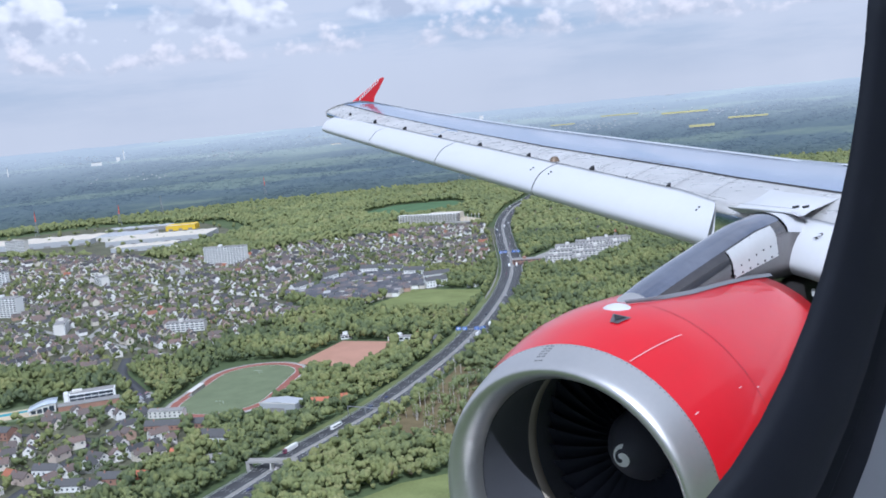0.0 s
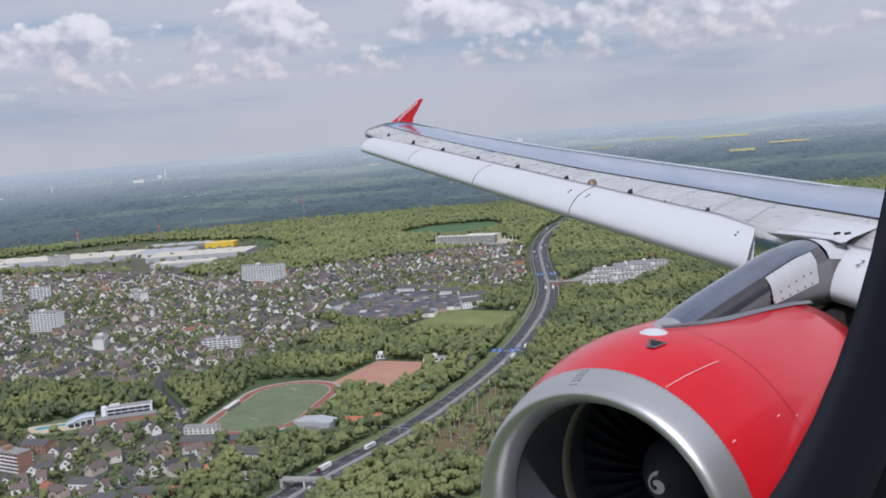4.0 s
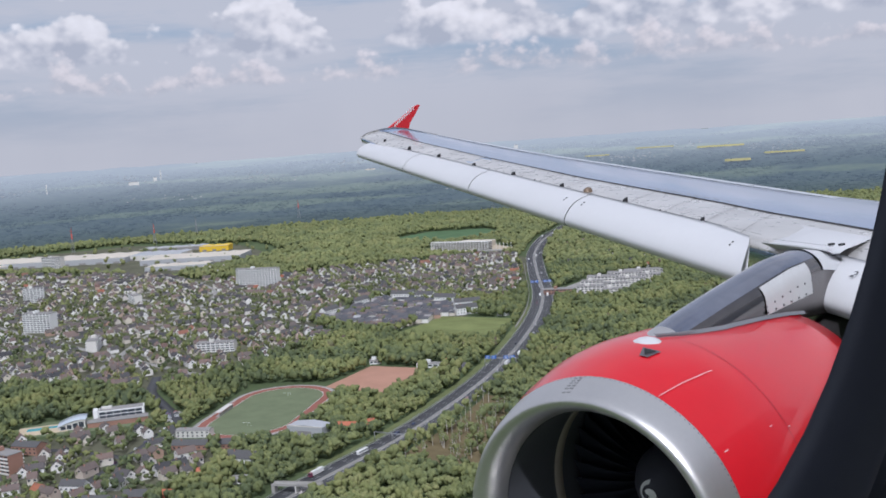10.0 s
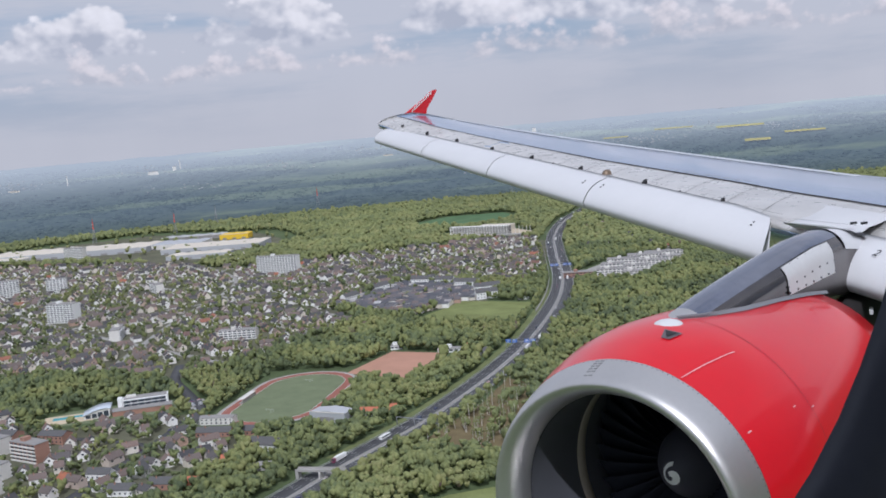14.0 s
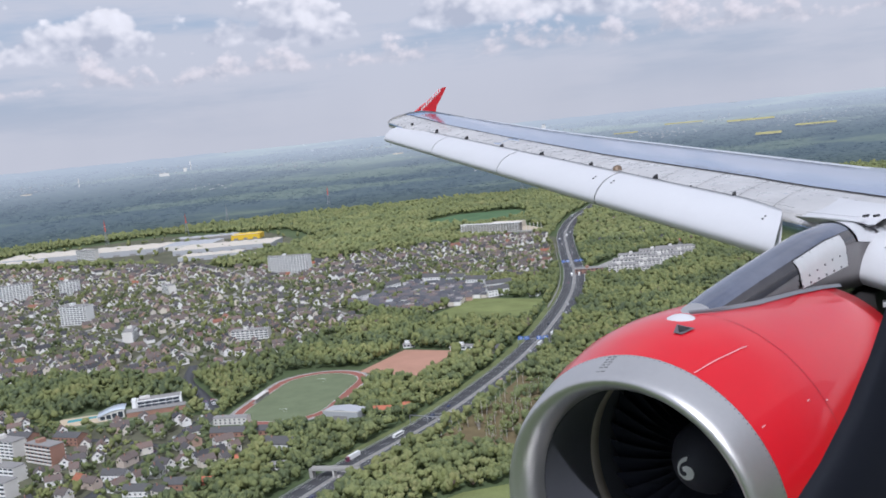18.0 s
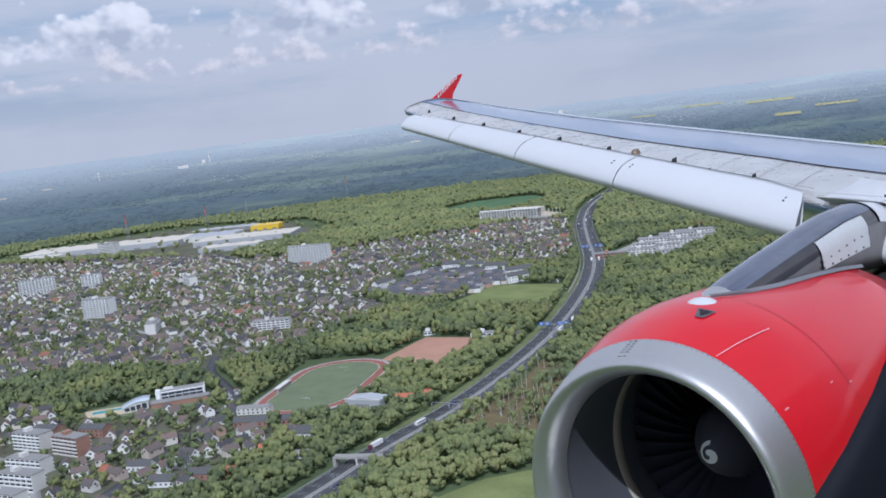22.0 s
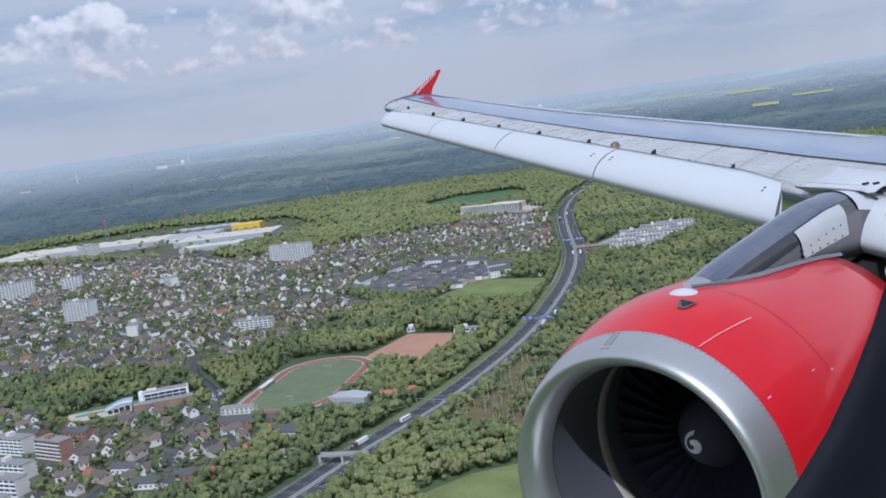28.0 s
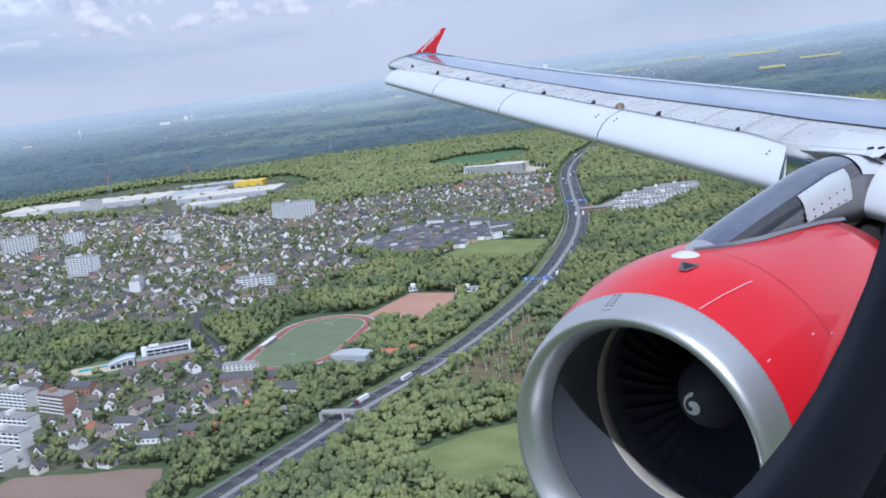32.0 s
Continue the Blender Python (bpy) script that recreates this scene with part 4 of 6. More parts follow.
OFFICES = [(850, -1225), (870, -1350), (835, -1480), (765, -1420), (745, -1230)]
SHELL = [(1430, -1600), (1440, -1680), (1330, -1740), (1240, -1690), (1240, -1640)]
LOT = [(1960, -2430), (1990, -2500), (1880, -2580), (1840, -2520)]
TRACK_C, TRACK_T = (735, -603), 118.0

field("town_ground", TOWN, M_TOWN, 0.0, "gardens and yards between houses", "town ground")
field("town_ground", TOWN2, M_TOWN, 0.0, "gardens and yards between houses", "town ground")
field("estate_ground", ESTATE, M_TOWN, 0.02, "paved yards of the terrace estate", "town ground")
field("ploughed_field", BROWN, M_SOIL, 0.1, "bare brown ploughed field beside the motorway")
field("crop_field", GREENF, M_CROP, 0.1, "dark green crop field by the motorway")
field("meadow", GFIELD, M_LAWN, 0.1, "bright green meadow strip beside the motorway")
field("crop_field", GF2, M_CROP, 0.1, "blue-green crop field behind woods")
field("heath", HEATH, M_HEATH, 0.1, "dry brown scrub along the motorway")
field("meadow", MEADOW, M_LAWN, 0.1, "small bright green forest meadow")
field("works_yard", WORKS, M_TOWN, 0.05, "yards and greens round the factory halls", "yard")
field("office_yard", OFFICES, M_PAVE, 0.08, "paved car park among white offices", "yard")
field("building_site", SHELL, material("sandy_soil", (0.50, 0.42, 0.31), 0.95, 0, 0.2, 0.05, 0.8), 0.1, "sandy ground of a building site", "building site")
field("gravel_lot", LOT, M_PAVE, 0.1, "pale gravel lot beside the woods", "yard")
field("pool_terrace", POOLS, M_TURF, 0.05, "lawns round the swimming pools", "lawn")
field("car_park", CARPARK, M_PAVE, 0.16, "pale car park beside the school", "car park", wob=0)
field("cinder_pitch", HARD, M_CLAY, 0.15, "reddish cinder football pitch", "sports pitch", wob=0)


def stadium():
    c, s = math.cos(radians(TRACK_T)), math.sin(radians(TRACK_T))

    def oval(half, r, z):
        pts = []
        for sx, a0 in ((1, -90), (-1, 90)):
            for i in range(13):
                a = radians(a0 + 180 * i / 12)
                u, v = sx * half + r * math.cos(a), r * math.sin(a)
                pts.append((TRACK_C[0] + c * u - s * v, TRACK_C[1] + s * u + c * v, z))
        return pts
    hold = tagged(new("sports_ground"), "oval red running track round a worn grass pitch", "sports ground")
    v, f = net([oval(42, 50, 0.1), oval(42, 46, 0.25)], close_v=True)
    part("bank", v, f, M_PAVE, hold)
    v, f = net([oval(42, 46, 0.25), oval(42, 37.5, 0.25)], close_v=True)
    part("running_track", v, f, M_TRACK, hold, "red running track")
    p = oval(42, 37.4, 0.27)
    part("pitch", p, [tuple(range(len(p)))], M_TURF, hold, "worn green grass pitch")
    for r in (46.1, 37.5):
        v, f = net([oval(42, r + 0.25, 0.29), oval(42, r - 0.25, 0.29)], close_v=True)
        part("kerb", v, f, M_LINE, hold)
    gx, gy = 766, -578
    part("grandstand_roof", *box(gx, gy, 4.2, 30, 5, 0.3, TRACK_T), M_CONC, hold, "pale flat stand roof", smooth=False)
    for k in range(4):
        part("step", *box(gx + s * (1.5 - k), gy - c * (1.5 - k), 0.4 + 0.35 * k, 30, 1.0, 0.7 + 0.7 * k, TRACK_T), M_PAVE, hold, smooth=False)
    for k in (-12, -4, 4, 12):
        part("post", *box(gx + c * k, gy + s * k, 2.2, 0.25, 0.25, 4.0, TRACK_T), M_STEELP, hold, smooth=False)
    for q in (-1, 1):
        u = q * 50
        x, y = TRACK_C[0] + c * u, TRACK_C[1] + s * u
        v, f = merge([box(x, y, 2.7, 0.12, 7.3, 0.12, TRACK_T), box(x - 3.6 * -s * -1, y - 3.6 * c, 1.4, 0.12, 0.12, 2.5, TRACK_T), box(x + 3.6 * -s, y + 3.6 * c, 1.4, 0.12, 0.12, 2.5, TRACK_T)])
        part("goal", v, f, M_WHITE, hold)


stadium()

# ---- motorway ----


def motorway():
    road = tagged(part("motorway", *ribbon(MWAY, -14.8, 14.8, 0.30, 0.6), M_ASPHALT), "dark grey asphalt motorway with two carriageways", "motorway", kind="structure")
    part("median", *ribbon(MWAY, -1.5, 1.5, 0.36, 0.1), M_FLAT, road, "pale median strip")
    for a, b in ((-14.4, -14.0), (-2.3, -1.9), (1.9, 2.3), (14.0, 14.4)):
        part("edge_line", *ribbon(MWAY, a, b, 0.34), M_LINE, road)
    for o in (-11.6, -8.6, -5.2, 5.2, 8.6, 11.6):
        dash = []
        for i in range(20, len(MWAY) - 3, 1):
            dash.append(ribbon([MWAY[i], ((MWAY[i][0] * 0.6 + MWAY[i + 1][0] * 0.4), (MWAY[i][1] * 0.6 + MWAY[i + 1][1] * 0.4))], o - 0.12, o + 0.12, 0.34))
        tagged(part("lane_dash", *merge(dash), M_LINE, road), kind="stuff")
    for o in (-0.9, 0.9):
        part("median_barrier", *ribbon(MWAY, o - 0.2, o + 0.2, 1.0, 0.65), M_PAVE, road, "pale concrete median barrier")
    for o in (-15.3, 15.3):
        part("guard_rail", *ribbon(MWAY, o - 0.12, o + 0.12, 1.05, 0.35), M_STEELP, road, "galvanised guard rail")
    part("noise_barrier", *ribbon([p for p in MWAY if -1500 < p[1] < -1000], -19.6, -19.2, 3.2, 3.2), M_PAVE, road)
    part("verge", *ribbon([p for p in MWAY if -1150 < p[1] < -480], -24, -15.6, 0.12), M_VERGE, road, "pale green grass verge")
    return road


M_VERGE = material("verge_grass", (0.165, 0.190, 0.085), 0.95, 0, 0.5, 0.05, 0.6, spec=0.1)
motorway()


def along(y):
    """Point and heading of the motorway where it crosses that y."""
    i = min(range(len(MWAY) - 1), key=lambda k: abs(MWAY[k][1] - y))
    (x0, y0), (x1, y1) = MWAY[i], MWAY[i + 1]
    return x0, y0, math.degrees(math.atan2(y1 - y0, x1 - x0))


def gantry(y, blue=True):
    x, yy, h = along(y)
    g = tagged(new("sign_gantry"), "steel sign gantry with blue direction signs" if blue else "plain grey steel gantry over the motorway", "sign gantry", "gantries over the motorway")
    c, s = math.cos(radians(h)), math.sin(radians(h))
    for o in (-16.5, 0.0, 16.5):
        v, f = box(x - s * o, yy + c * o, 3.9, 0.45, 0.45, 7.4, h)
        part("post", v, f, M_STEELP, g)
    v, f = box(x, yy, 7.4, 0.6, 33.4, 0.7, h)
    part("beam", v, f, M_STEELP, g)
    if blue:
        for o in (-13.5, -7.0, 6.0, 12.5):
            sg = part("sign", *box(x - s * o + c * 0.6, yy + c * o + s * 0.6, 8.0, 0.2, 4.8, 3.4, h), M_BLUE, g, "blue sign with white bars", smooth=False)
            for k in (-1.0, 0.2, 1.2):
                part("bar", *box(x - s * o + c * 0.73, yy + c * o + s * 0.73, 8.0 + k, 0.05, 3.8 - 0.8 * abs(k), 0.45, h), M_WHITE, sg)
            part("sign_back", *box(x - s * o - c * 0.52, yy + c * o - s * 0.52, 8.0, 0.1, 4.8, 3.4, h), M_BLUE, g, smooth=False)


gantry(-838)
gantry(-1290)
gantry(-575, False)
gantry(-215)


def overpass(y, turn=0.0):
    x, yy, h = along(y)
    o = tagged(new("road_bridge"), "concrete bridge crossing over the motorway", "bridge")
    a = h + 90 + turn
    part("deck", *box(x, yy, 6.2, 36, 6.0, 0.8, a), M_PAVE, o, smooth=False)
    c, s = math.cos(radians(a)), math.sin(radians(a))
    for q in (-1, 1):
        part("parapet", *box(x - s * 2.9 * q, yy + c * 2.9 * q, 7.1, 36, 0.25, 0.9, a), M_PAVE, o, smooth=False)
        part("abutment", *box(x + c * 16.8 * q, yy + s * 16.8 * q, 2.9, 2.4, 5.8, 5.8, a), M_PAVE, o, smooth=False)
    part("pier", *box(x, yy, 2.9, 0.9, 6.5, 5.8, a), M_CONC, o, smooth=False)


overpass(-459, 12)


def car_thing(kind):
    L, W, H = {"car": (4.4, 1.8, 1.45), "van": (5.6, 2.0, 2.3), "lorry": (15.5, 2.5, 3.9), "coach": (12.0, 2.5, 3.4)}[kind]
    label = {"car": "passenger car on the motorway", "van": "delivery van on the motorway", "lorry": "articulated lorry with white trailer", "coach": "white touring coach with dark windows"}[kind]
    c = tagged(new(kind), label, "lorry" if kind == "lorry" else "bus" if kind == "coach" else kind, "vehicles on the motorway")
    if kind == "car":
        prof = ((-2.2, 0.35), (-2.2, 0.8), (-1.9, 0.95), (-1.4, 1.0), (-1.0, 1.42), (0.5, 1.45), (1.1, 0.98), (2.0, 0.85), (2.2, 0.6), (2.2, 0.35))
    elif kind == "van":
        prof = ((-2.8, 0.4), (-2.8, 2.2), (-2.6, 2.3), (1.2, 2.3), (1.9, 1.35), (2.7, 1.15), (2.8, 0.9), (2.8, 0.4))
    else:
        prof = ((-L / 2, 0.7), (-L / 2, H - 0.1), (-L / 2 + 0.2, H), (L / 2 - (2.8 if kind == "lorry" else 0.3), H), (L / 2 - (2.7 if kind == "lorry" else 0.05), H - 0.5), (L / 2 - (2.6 if kind == "lorry" else 0), 0.7))
    rows = [[(x, q * W / 2 * (0.94 if z > 1.1 and kind == "car" else 1), z) for x, z in prof] for q in (-1, 1)]
    v, f = net(rows, close_v=True)
    n = len(prof)
    f += [tuple(range(n)), tuple(reversed(range(n, 2 * n)))]
    part("body", v, f, M_CAR if kind in ("car", "van") else M_WHITE, c, smooth=False)
    if kind == "car":
        part("windows", *box(-0.35, 0, 1.2, 1.9, W * 0.96, 0.34), M_GLASS, c, smooth=False)
    elif kind == "lorry":
        part("cab", *box(L / 2 - 1.2, 0, 2.0, 2.3, 2.45, 2.9), M_CAR, c, smooth=False)
        part("windscreen", *box(L / 2 - 0.08, 0, 2.6, 0.1, 2.2, 1.0), M_GLASS, c, smooth=False)
    else:
        part("windows", *box(0.0, 0, H * 0.68, L * 0.93, W * 1.01, H * 0.25), M_GLASS, c, smooth=False)
    for x in ((-1.35, 1.4) if kind == "car" else (-1.8, 1.9) if kind == "van" else (-L / 2 + 2, L / 2 - 2.2)):
        for q in (-1, 1):
            rr = 0.33 if kind in ("car", "van") else 0.5
            rows = [[(x + rr * math.cos(a), q * (W / 2 - 0.22 + e), rr + rr * math.sin(a)) for a in np.linspace(0, 2 * math.pi, 10, endpoint=False)] for e in (0, 0.24)]
            part("wheel", *net(rows, close_v=True, caps=True), M_TYRE, c)
    return c


def parked():
    """Cars along the street and on the school's car park."""
    first = tagged(car_thing("car"), "parked car beside the residential street", "car", "parked cars")
    spots = []
    for i in range(6, len(STREET) - 12):
        (x0, y0), (x1, y1) = STREET[i], STREET[i + 1]
        h = math.atan2(y1 - y0, x1 - x0)
        for q in (0.2, 0.65):
            if rng.random() < 0.7:
                spots.append((x0 + (x1 - x0) * q - 3.9 * math.sin(h), y0 + (y1 - y0) * q + 3.9 * math.cos(h), 0.23, math.degrees(h)))
    for i in range(7):
        for j in range(2):
            if rng.random() < 0.8:
                spots.append((797 + 2.6 * i - 2 * j, -540 - 1.6 * i - 7 * j, 0.17, 60.0))
    for i, (x, y, z, h) in enumerate(spots):
        m = pose(x, y, z, 0, 0, h)
        if i:
            copy_thing(first, m)
        else:
            first.matrix_basis = m


parked()


def traffic():
    base = {k: car_thing(k) for k in ("car", "van", "lorry", "coach")}
    used = set()
    ys = list(range(-2050, -330, 43))
    for i, y in enumerate(ys):
        kind = ("car", "car", "van", "car", "lorry", "car", "car", "coach")[(i * 5) % 8]
        side = -1 if rng.random() < 0.5 else 1
        lane = side * float(rng.choice([3.6, 6.9, 10.1]))
        x, yy, h = along(y + rng.uniform(-16, 16))
        c, s = math.cos(radians(h)), math.sin(radians(h))
        m = pose(x - s * lane, yy + c * lane, 0.31, 0, 0, h + (180 if side > 0 else 0))
        if kind not in used:
            used.add(kind)
            base[kind].matrix_basis = m
        else:
            copy_thing(base[kind], m)


traffic()
tagged(part("street", *ribbon(STREET, -5, 5, 0.22, 0.3), M_ASPHALT), "grey residential street", "street", kind="structure")
tagged(part("street", *ribbon(SIDE, -3.5, 3.5, 0.2, 0.3), M_ASPHALT), "narrow grey residential street", "street", kind="structure")
LANES = [smooth_line(p, 40.0) for p in (((1000, -565), (1200, -800), (1400, -1060), (1640, -1180)), ((905, -665), (1250, -700), (1700, -760), (2200, -800)), ((960, -900), (1250, -950), (1600, -1000), (2000, -1080)),
                                        ((1100, -420), (1500, -560), (1900, -640), (2300, -640)), ((1110, -1500), (1180, -1300), (1240, -1060), (1300, -820), (1330, -560)), ((1560, -1180), (1560, -900), (1540, -620), (1480, -400)),
                                        ((690, -300), (800, -340), (930, -330), (1030, -290)))]
for lane in LANES:
    tagged(part("street", *ribbon(lane, -4.5, 4.5, 0.2, 0.3), M_PAVE), "pale grey street between houses", "street", kind="structure")

# ---- large buildings ----


def slab(x, y, w, d, h, rz, label, wall=M_CONC, storeys=8, name="apartment_block"):
    """A flat-roofed block with balcony and window bands on every storey."""
    b = tagged(new(name), label, "apartment building", "flat-roofed blocks")
    b.matrix_world = pose(x, y, 0, 0, 0, rz)
    part("wall", *box(0, 0, h / 2, w, d, h), wall, b, smooth=False)
    part("roof", *box(0, 0, h + 0.25, w + 0.5, d + 0.5, 0.5), M_FLAT, b, smooth=False)
    part("stair_house", *box(w * 0.12, 0, h + 1.9, 5, d * 0.5, 3.0), wall, b, smooth=False)
    sh = h / storeys
    n = max(3, int(w / 5.2))
    for i in range(storeys):
        z = sh * (i + 0.60)
        for q in (-1, 1):
            row = merge([box(w * ((k + 0.5) / n - 0.5), q * (d / 2 + 0.02), z, w / n * 0.70, 0.12, sh * 0.44) for k in range(n)])
            tagged(part("glazing", *row, M_GLASS, b, smooth=False), kind="stuff")
            if name == "apartment_block":
                bays = merge([box(w * ((k + 0.5) / n - 0.5), q * (d / 2 + 0.6), sh * (i + 0.16), w / n * 0.95, 1.2, sh * 0.34) for k in range(n)])
                tagged(part("balcony_front", *bays, M_WHITE if wall is not M_BRICK else M_CONC, b, smooth=False), kind="stuff")
    return b


slab(1408, -1160, 76, 14, 30, 24, "long white high-rise slab above the rooftops", M_WHITE, 10)
slab(1755, -832, 60, 14, 28, 65, "white high-rise block with balconies", M_WHITE, 9)
slab(1690, -900, 34, 14, 24, 55, "white high-rise block with balconies", M_WHITE, 8)
slab(1384, -742, 46, 16, 27, 22, "white stepped tower block among trees", M_WHITE, 9)
slab(2130, -1187, 50, 14, 28, 20, "pale high-rise block by the factory halls", storeys=8)
slab(842, -373, 34, 13, 14, 12, "white flat-roofed apartment house", storeys=5)
slab(792, -381, 32, 13, 15, 8, "brick apartment house with pale balconies", M_BRICK, 5)
slab(781, -340, 38, 12, 12, 15, "white terraced apartment house", storeys=4)
slab(748, -318, 36, 12, 13, 15, "pale apartment house with balconies", storeys=4)
slab(720, -290, 40, 12, 13, 15, "pale apartment house with balconies", storeys=4)
slab(1180, -700, 40, 12, 14, -40, "cream apartment house between gardens", storeys=5)
slab(1480, -960, 44, 12, 14, -20, "cream apartment house between gardens", storeys=5)
slab(1010, -760, 46, 12, 11, 35, "long grey apartment house", storeys=4)


def shell_block():
    b = tagged(new("concrete_shell"), "unfinished concrete frame building with open floors", "building shell")
    b.matrix_world = pose(1345, -1640, 0, 0, 0, 16 + 180)
    for i in range(6):
        part("floor_slab", *box(0, 0, 0.3 + 3.4 * i, 130, 18, 0.45), M_CONC, b, smooth=False)
        if i < 5:
            for k in range(-10, 11):
                part("column", *box(k * 6.2, -8.4, 1.9 + 3.4 * i, 1.5, 0.9, 3.0), M_WHITE, b, smooth=False)
    part("rear_wall", *box(0, 8.6, 8.5, 130, 0.5, 17), M_FLAT, b, smooth=False)
    part("hall", *box(10, 62, 6, 70, 40, 12), M_HALL, b, "pale flat hall behind the frame", smooth=False)
    for k in range(5):
        part("column", *box(78 + k * 8, -2, 8, 0.8, 0.8, 16), M_CONC, b, smooth=False)
    part("ramp", *box(70, -20, 1.2, 60, 16, 2.2), M_PAVE, b, smooth=False)


shell_block()


def hall(x, y, w, d, h, rz, label, roof=M_HALL, wall=M_GREYSHEET, bays=6):
    """A factory hall with shallow roof bays."""
    b = tagged(new("factory_hall"), label, "factory hall", "factory halls")
    b.matrix_world = pose(x, y, 0, 0, 0, rz)
    part("wall", *box(0, 0, h / 2, w, d, h), wall, b, smooth=False)
    step = w / bays
    for i in range(bays):
        x0 = -w / 2 + i * step
        v = [(x0, -d / 2, h), (x0 + step * 0.5, -d / 2, h + step * 0.05), (x0 + step, -d / 2, h), (x0, d / 2, h), (x0 + step * 0.5, d / 2, h + step * 0.05), (x0 + step, d / 2, h)]
        part("roof_bay", v, [(0, 1, 4, 3), (1, 2, 5, 4), (0, 2, 1), (3, 4, 5)], roof, b, smooth=False)
        part("gate", *box(x0 + step / 2, -d / 2 - 0.05, 2.2, step * 0.4, 0.2, 4.2), M_FLAT, b, smooth=False)
    part("parapet", *box(0, -d / 2 - 0.1, h + 0.3, w, 0.3, 1.0), M_CONC, b, smooth=False)
    return b


hall(2250, -1250, 400, 110, 12, 214, "long white-roofed factory hall at the wood's edge", bays=10)
hall(2080, -1390, 190, 90, 10, 214, "wide factory hall with a grey sheet roof", M_GREYSHEET, M_CONC)
hall(1890, -1390, 220, 100, 11, 216, "pale-roofed factory hall with many bays", bays=9)
hall(1800, -1280, 130, 50, 9, 216, "low white factory hall beside the yard", bays=4)
hall(2330, -1120, 120, 50, 8, 210, "pale low warehouse with shallow roof bays", M_HALL, M_CONC, 4)
hall(2020, -1545, 70, 40, 12, 216, "bright yellow sheet-clad warehouse among halls", M_YELLOW, M_YELLOW, 3)
hall(2150, -1520, 160, 40, 9, 216, "long factory hall with a dark front", M_GREYSHEET, M_FLAT, 5)
hall(1690, -1290, 60, 24, 8, 220, "small white workshop with shallow roof", M_HALL, M_CONC, 2)
hall(1620, -1250, 80, 22, 7, 215, "small white workshop with shallow roof", M_GREYSHEET, M_CONC, 3)
hall(641, -568, 34, 16, 8, 195, "grey flat-roofed sports hall", M_GREYSHEET, M_GREYSHEET, 1)
for k, (x, y, w, d, h, r) in enumerate(((800, -1262, 40, 16, 9, 25), (820, -1300, 34, 18, 10, 25), (784, -1305, 36, 14, 8, 25), (830, -1345, 48, 20, 10, 28), (786, -1352, 46, 18, 8, 28), (822, -1395, 52, 22, 9, 30), (780, -1400, 40, 18, 7, 30), (815, -1440, 60, 18, 7, 32), (764, -1262, 30, 20, 7, 20))):
    slab(x, y, w, d, h, r, "white flat-roofed office building with window bands", M_CONC, 3, "office_building")
slab(838, -1238, 44, 16, 7, 30, "low brick commercial building", M_BRICK, 2, "office_building")
slab(774, -787, 12, 7, 4, 40, "low white clubhouse by the cinder pitch", M_WHITE, 1, "clubhouse")
slab(706, -800, 30, 9, 4, 20, "low white clubhouse by the cinder pitch", M_WHITE, 1, "clubhouse")


def pool_hall():
    b = tagged(new("swimming_hall"), "swimming hall with a pale vaulted roof, school wing and outdoor pools", "swimming hall")
    b.matrix_world = pose(859, -480, 0, 0, 0, -126)
    rows = []
    for y in (-10.5, 10.5):
        rows.append([(-12 + 25 * t, y, 3.6 + 5.2 * math.sin(math.pi * 0.62 * t)) for t in np.linspace(0, 1, 14)])
    low = [[(x, y, z - 0.5) for x, y, z in r] for r in rows]
    v, f = net([low[0], rows[0], rows[1], low[1]], close_u=True)
    part("vault", v, f, material("vault_sheet", (0.55, 0.60, 0.66), 0.4, 0.3, 0.1), b, "curved pale sheet roof")
    prof = [(-11 + 23 * t, 3.0 + 5.2 * math.sin(math.pi * 0.62 * t)) for t in np.linspace(0, 1, 10)]
    side = [(x, y, z) for y in (-9.5, 9.5) for x, z in [(-11, 0)] + prof + [(12, 0)]]
    n = len(side) // 2
    part("wall", side, [tuple(range(n)), tuple(reversed(range(n, 2 * n)))] + [(i, (i + 1) % n, (i + 1) % n + n, i + n) for i in range(n)], M_CONC, b, smooth=False)
    for k in range(4):
        part("glazing", *box(-7 + 5.2 * k, -9.6, 2.3 + 0.45 * k, 4.2, 0.2, 3.0 + 0.7 * k), M_GLASS, b, smooth=False)
    wing = part("school_wing", *box(43, 8, 5.4, 40, 14, 10.8), M_WHITE, b, "dark-glazed school wing with a white frame", smooth=False)
    for i in range(3):
        for k in range(6):
            part("pane", *box(26.6 + 6.3 * k, 0.95, 2.2 + 3.2 * i, 5.9, 0.2, 2.5), M_GLASS, wing, smooth=False)
    part("school_roof", *box(43, 8, 11.0, 38, 12, 0.5), M_FLAT, b, smooth=False)
    part("roof_house", *box(30, 9, 12.0, 9, 5, 2.0), M_CONC, b, smooth=False)
    part("stair_tower", *box(20.5, 5, 6.2, 4, 9, 12.4), M_WHITE, b, smooth=False)
    part("low_wing", *box(40, -6.5, 2.2, 52, 12, 4.4), M_BRICK, b, smooth=False)
    part("low_roof", *box(40, -6.5, 4.6, 53, 13, 0.5), M_FLAT, b, smooth=False)
    part("terrace", *box(-25, 2, 0.12, 44, 30, 0.3), M_SAND, b, "sandy sun terrace", smooth=False)
    for (x, y, w, d) in ((-32, 6, 15, 9), (-17.5, 8, 11, 7)):
        part("pool", *box(x, y, 0.2, w, d, 0.3), M_POOL, b, "turquoise outdoor pool", smooth=False)


pool_hall()


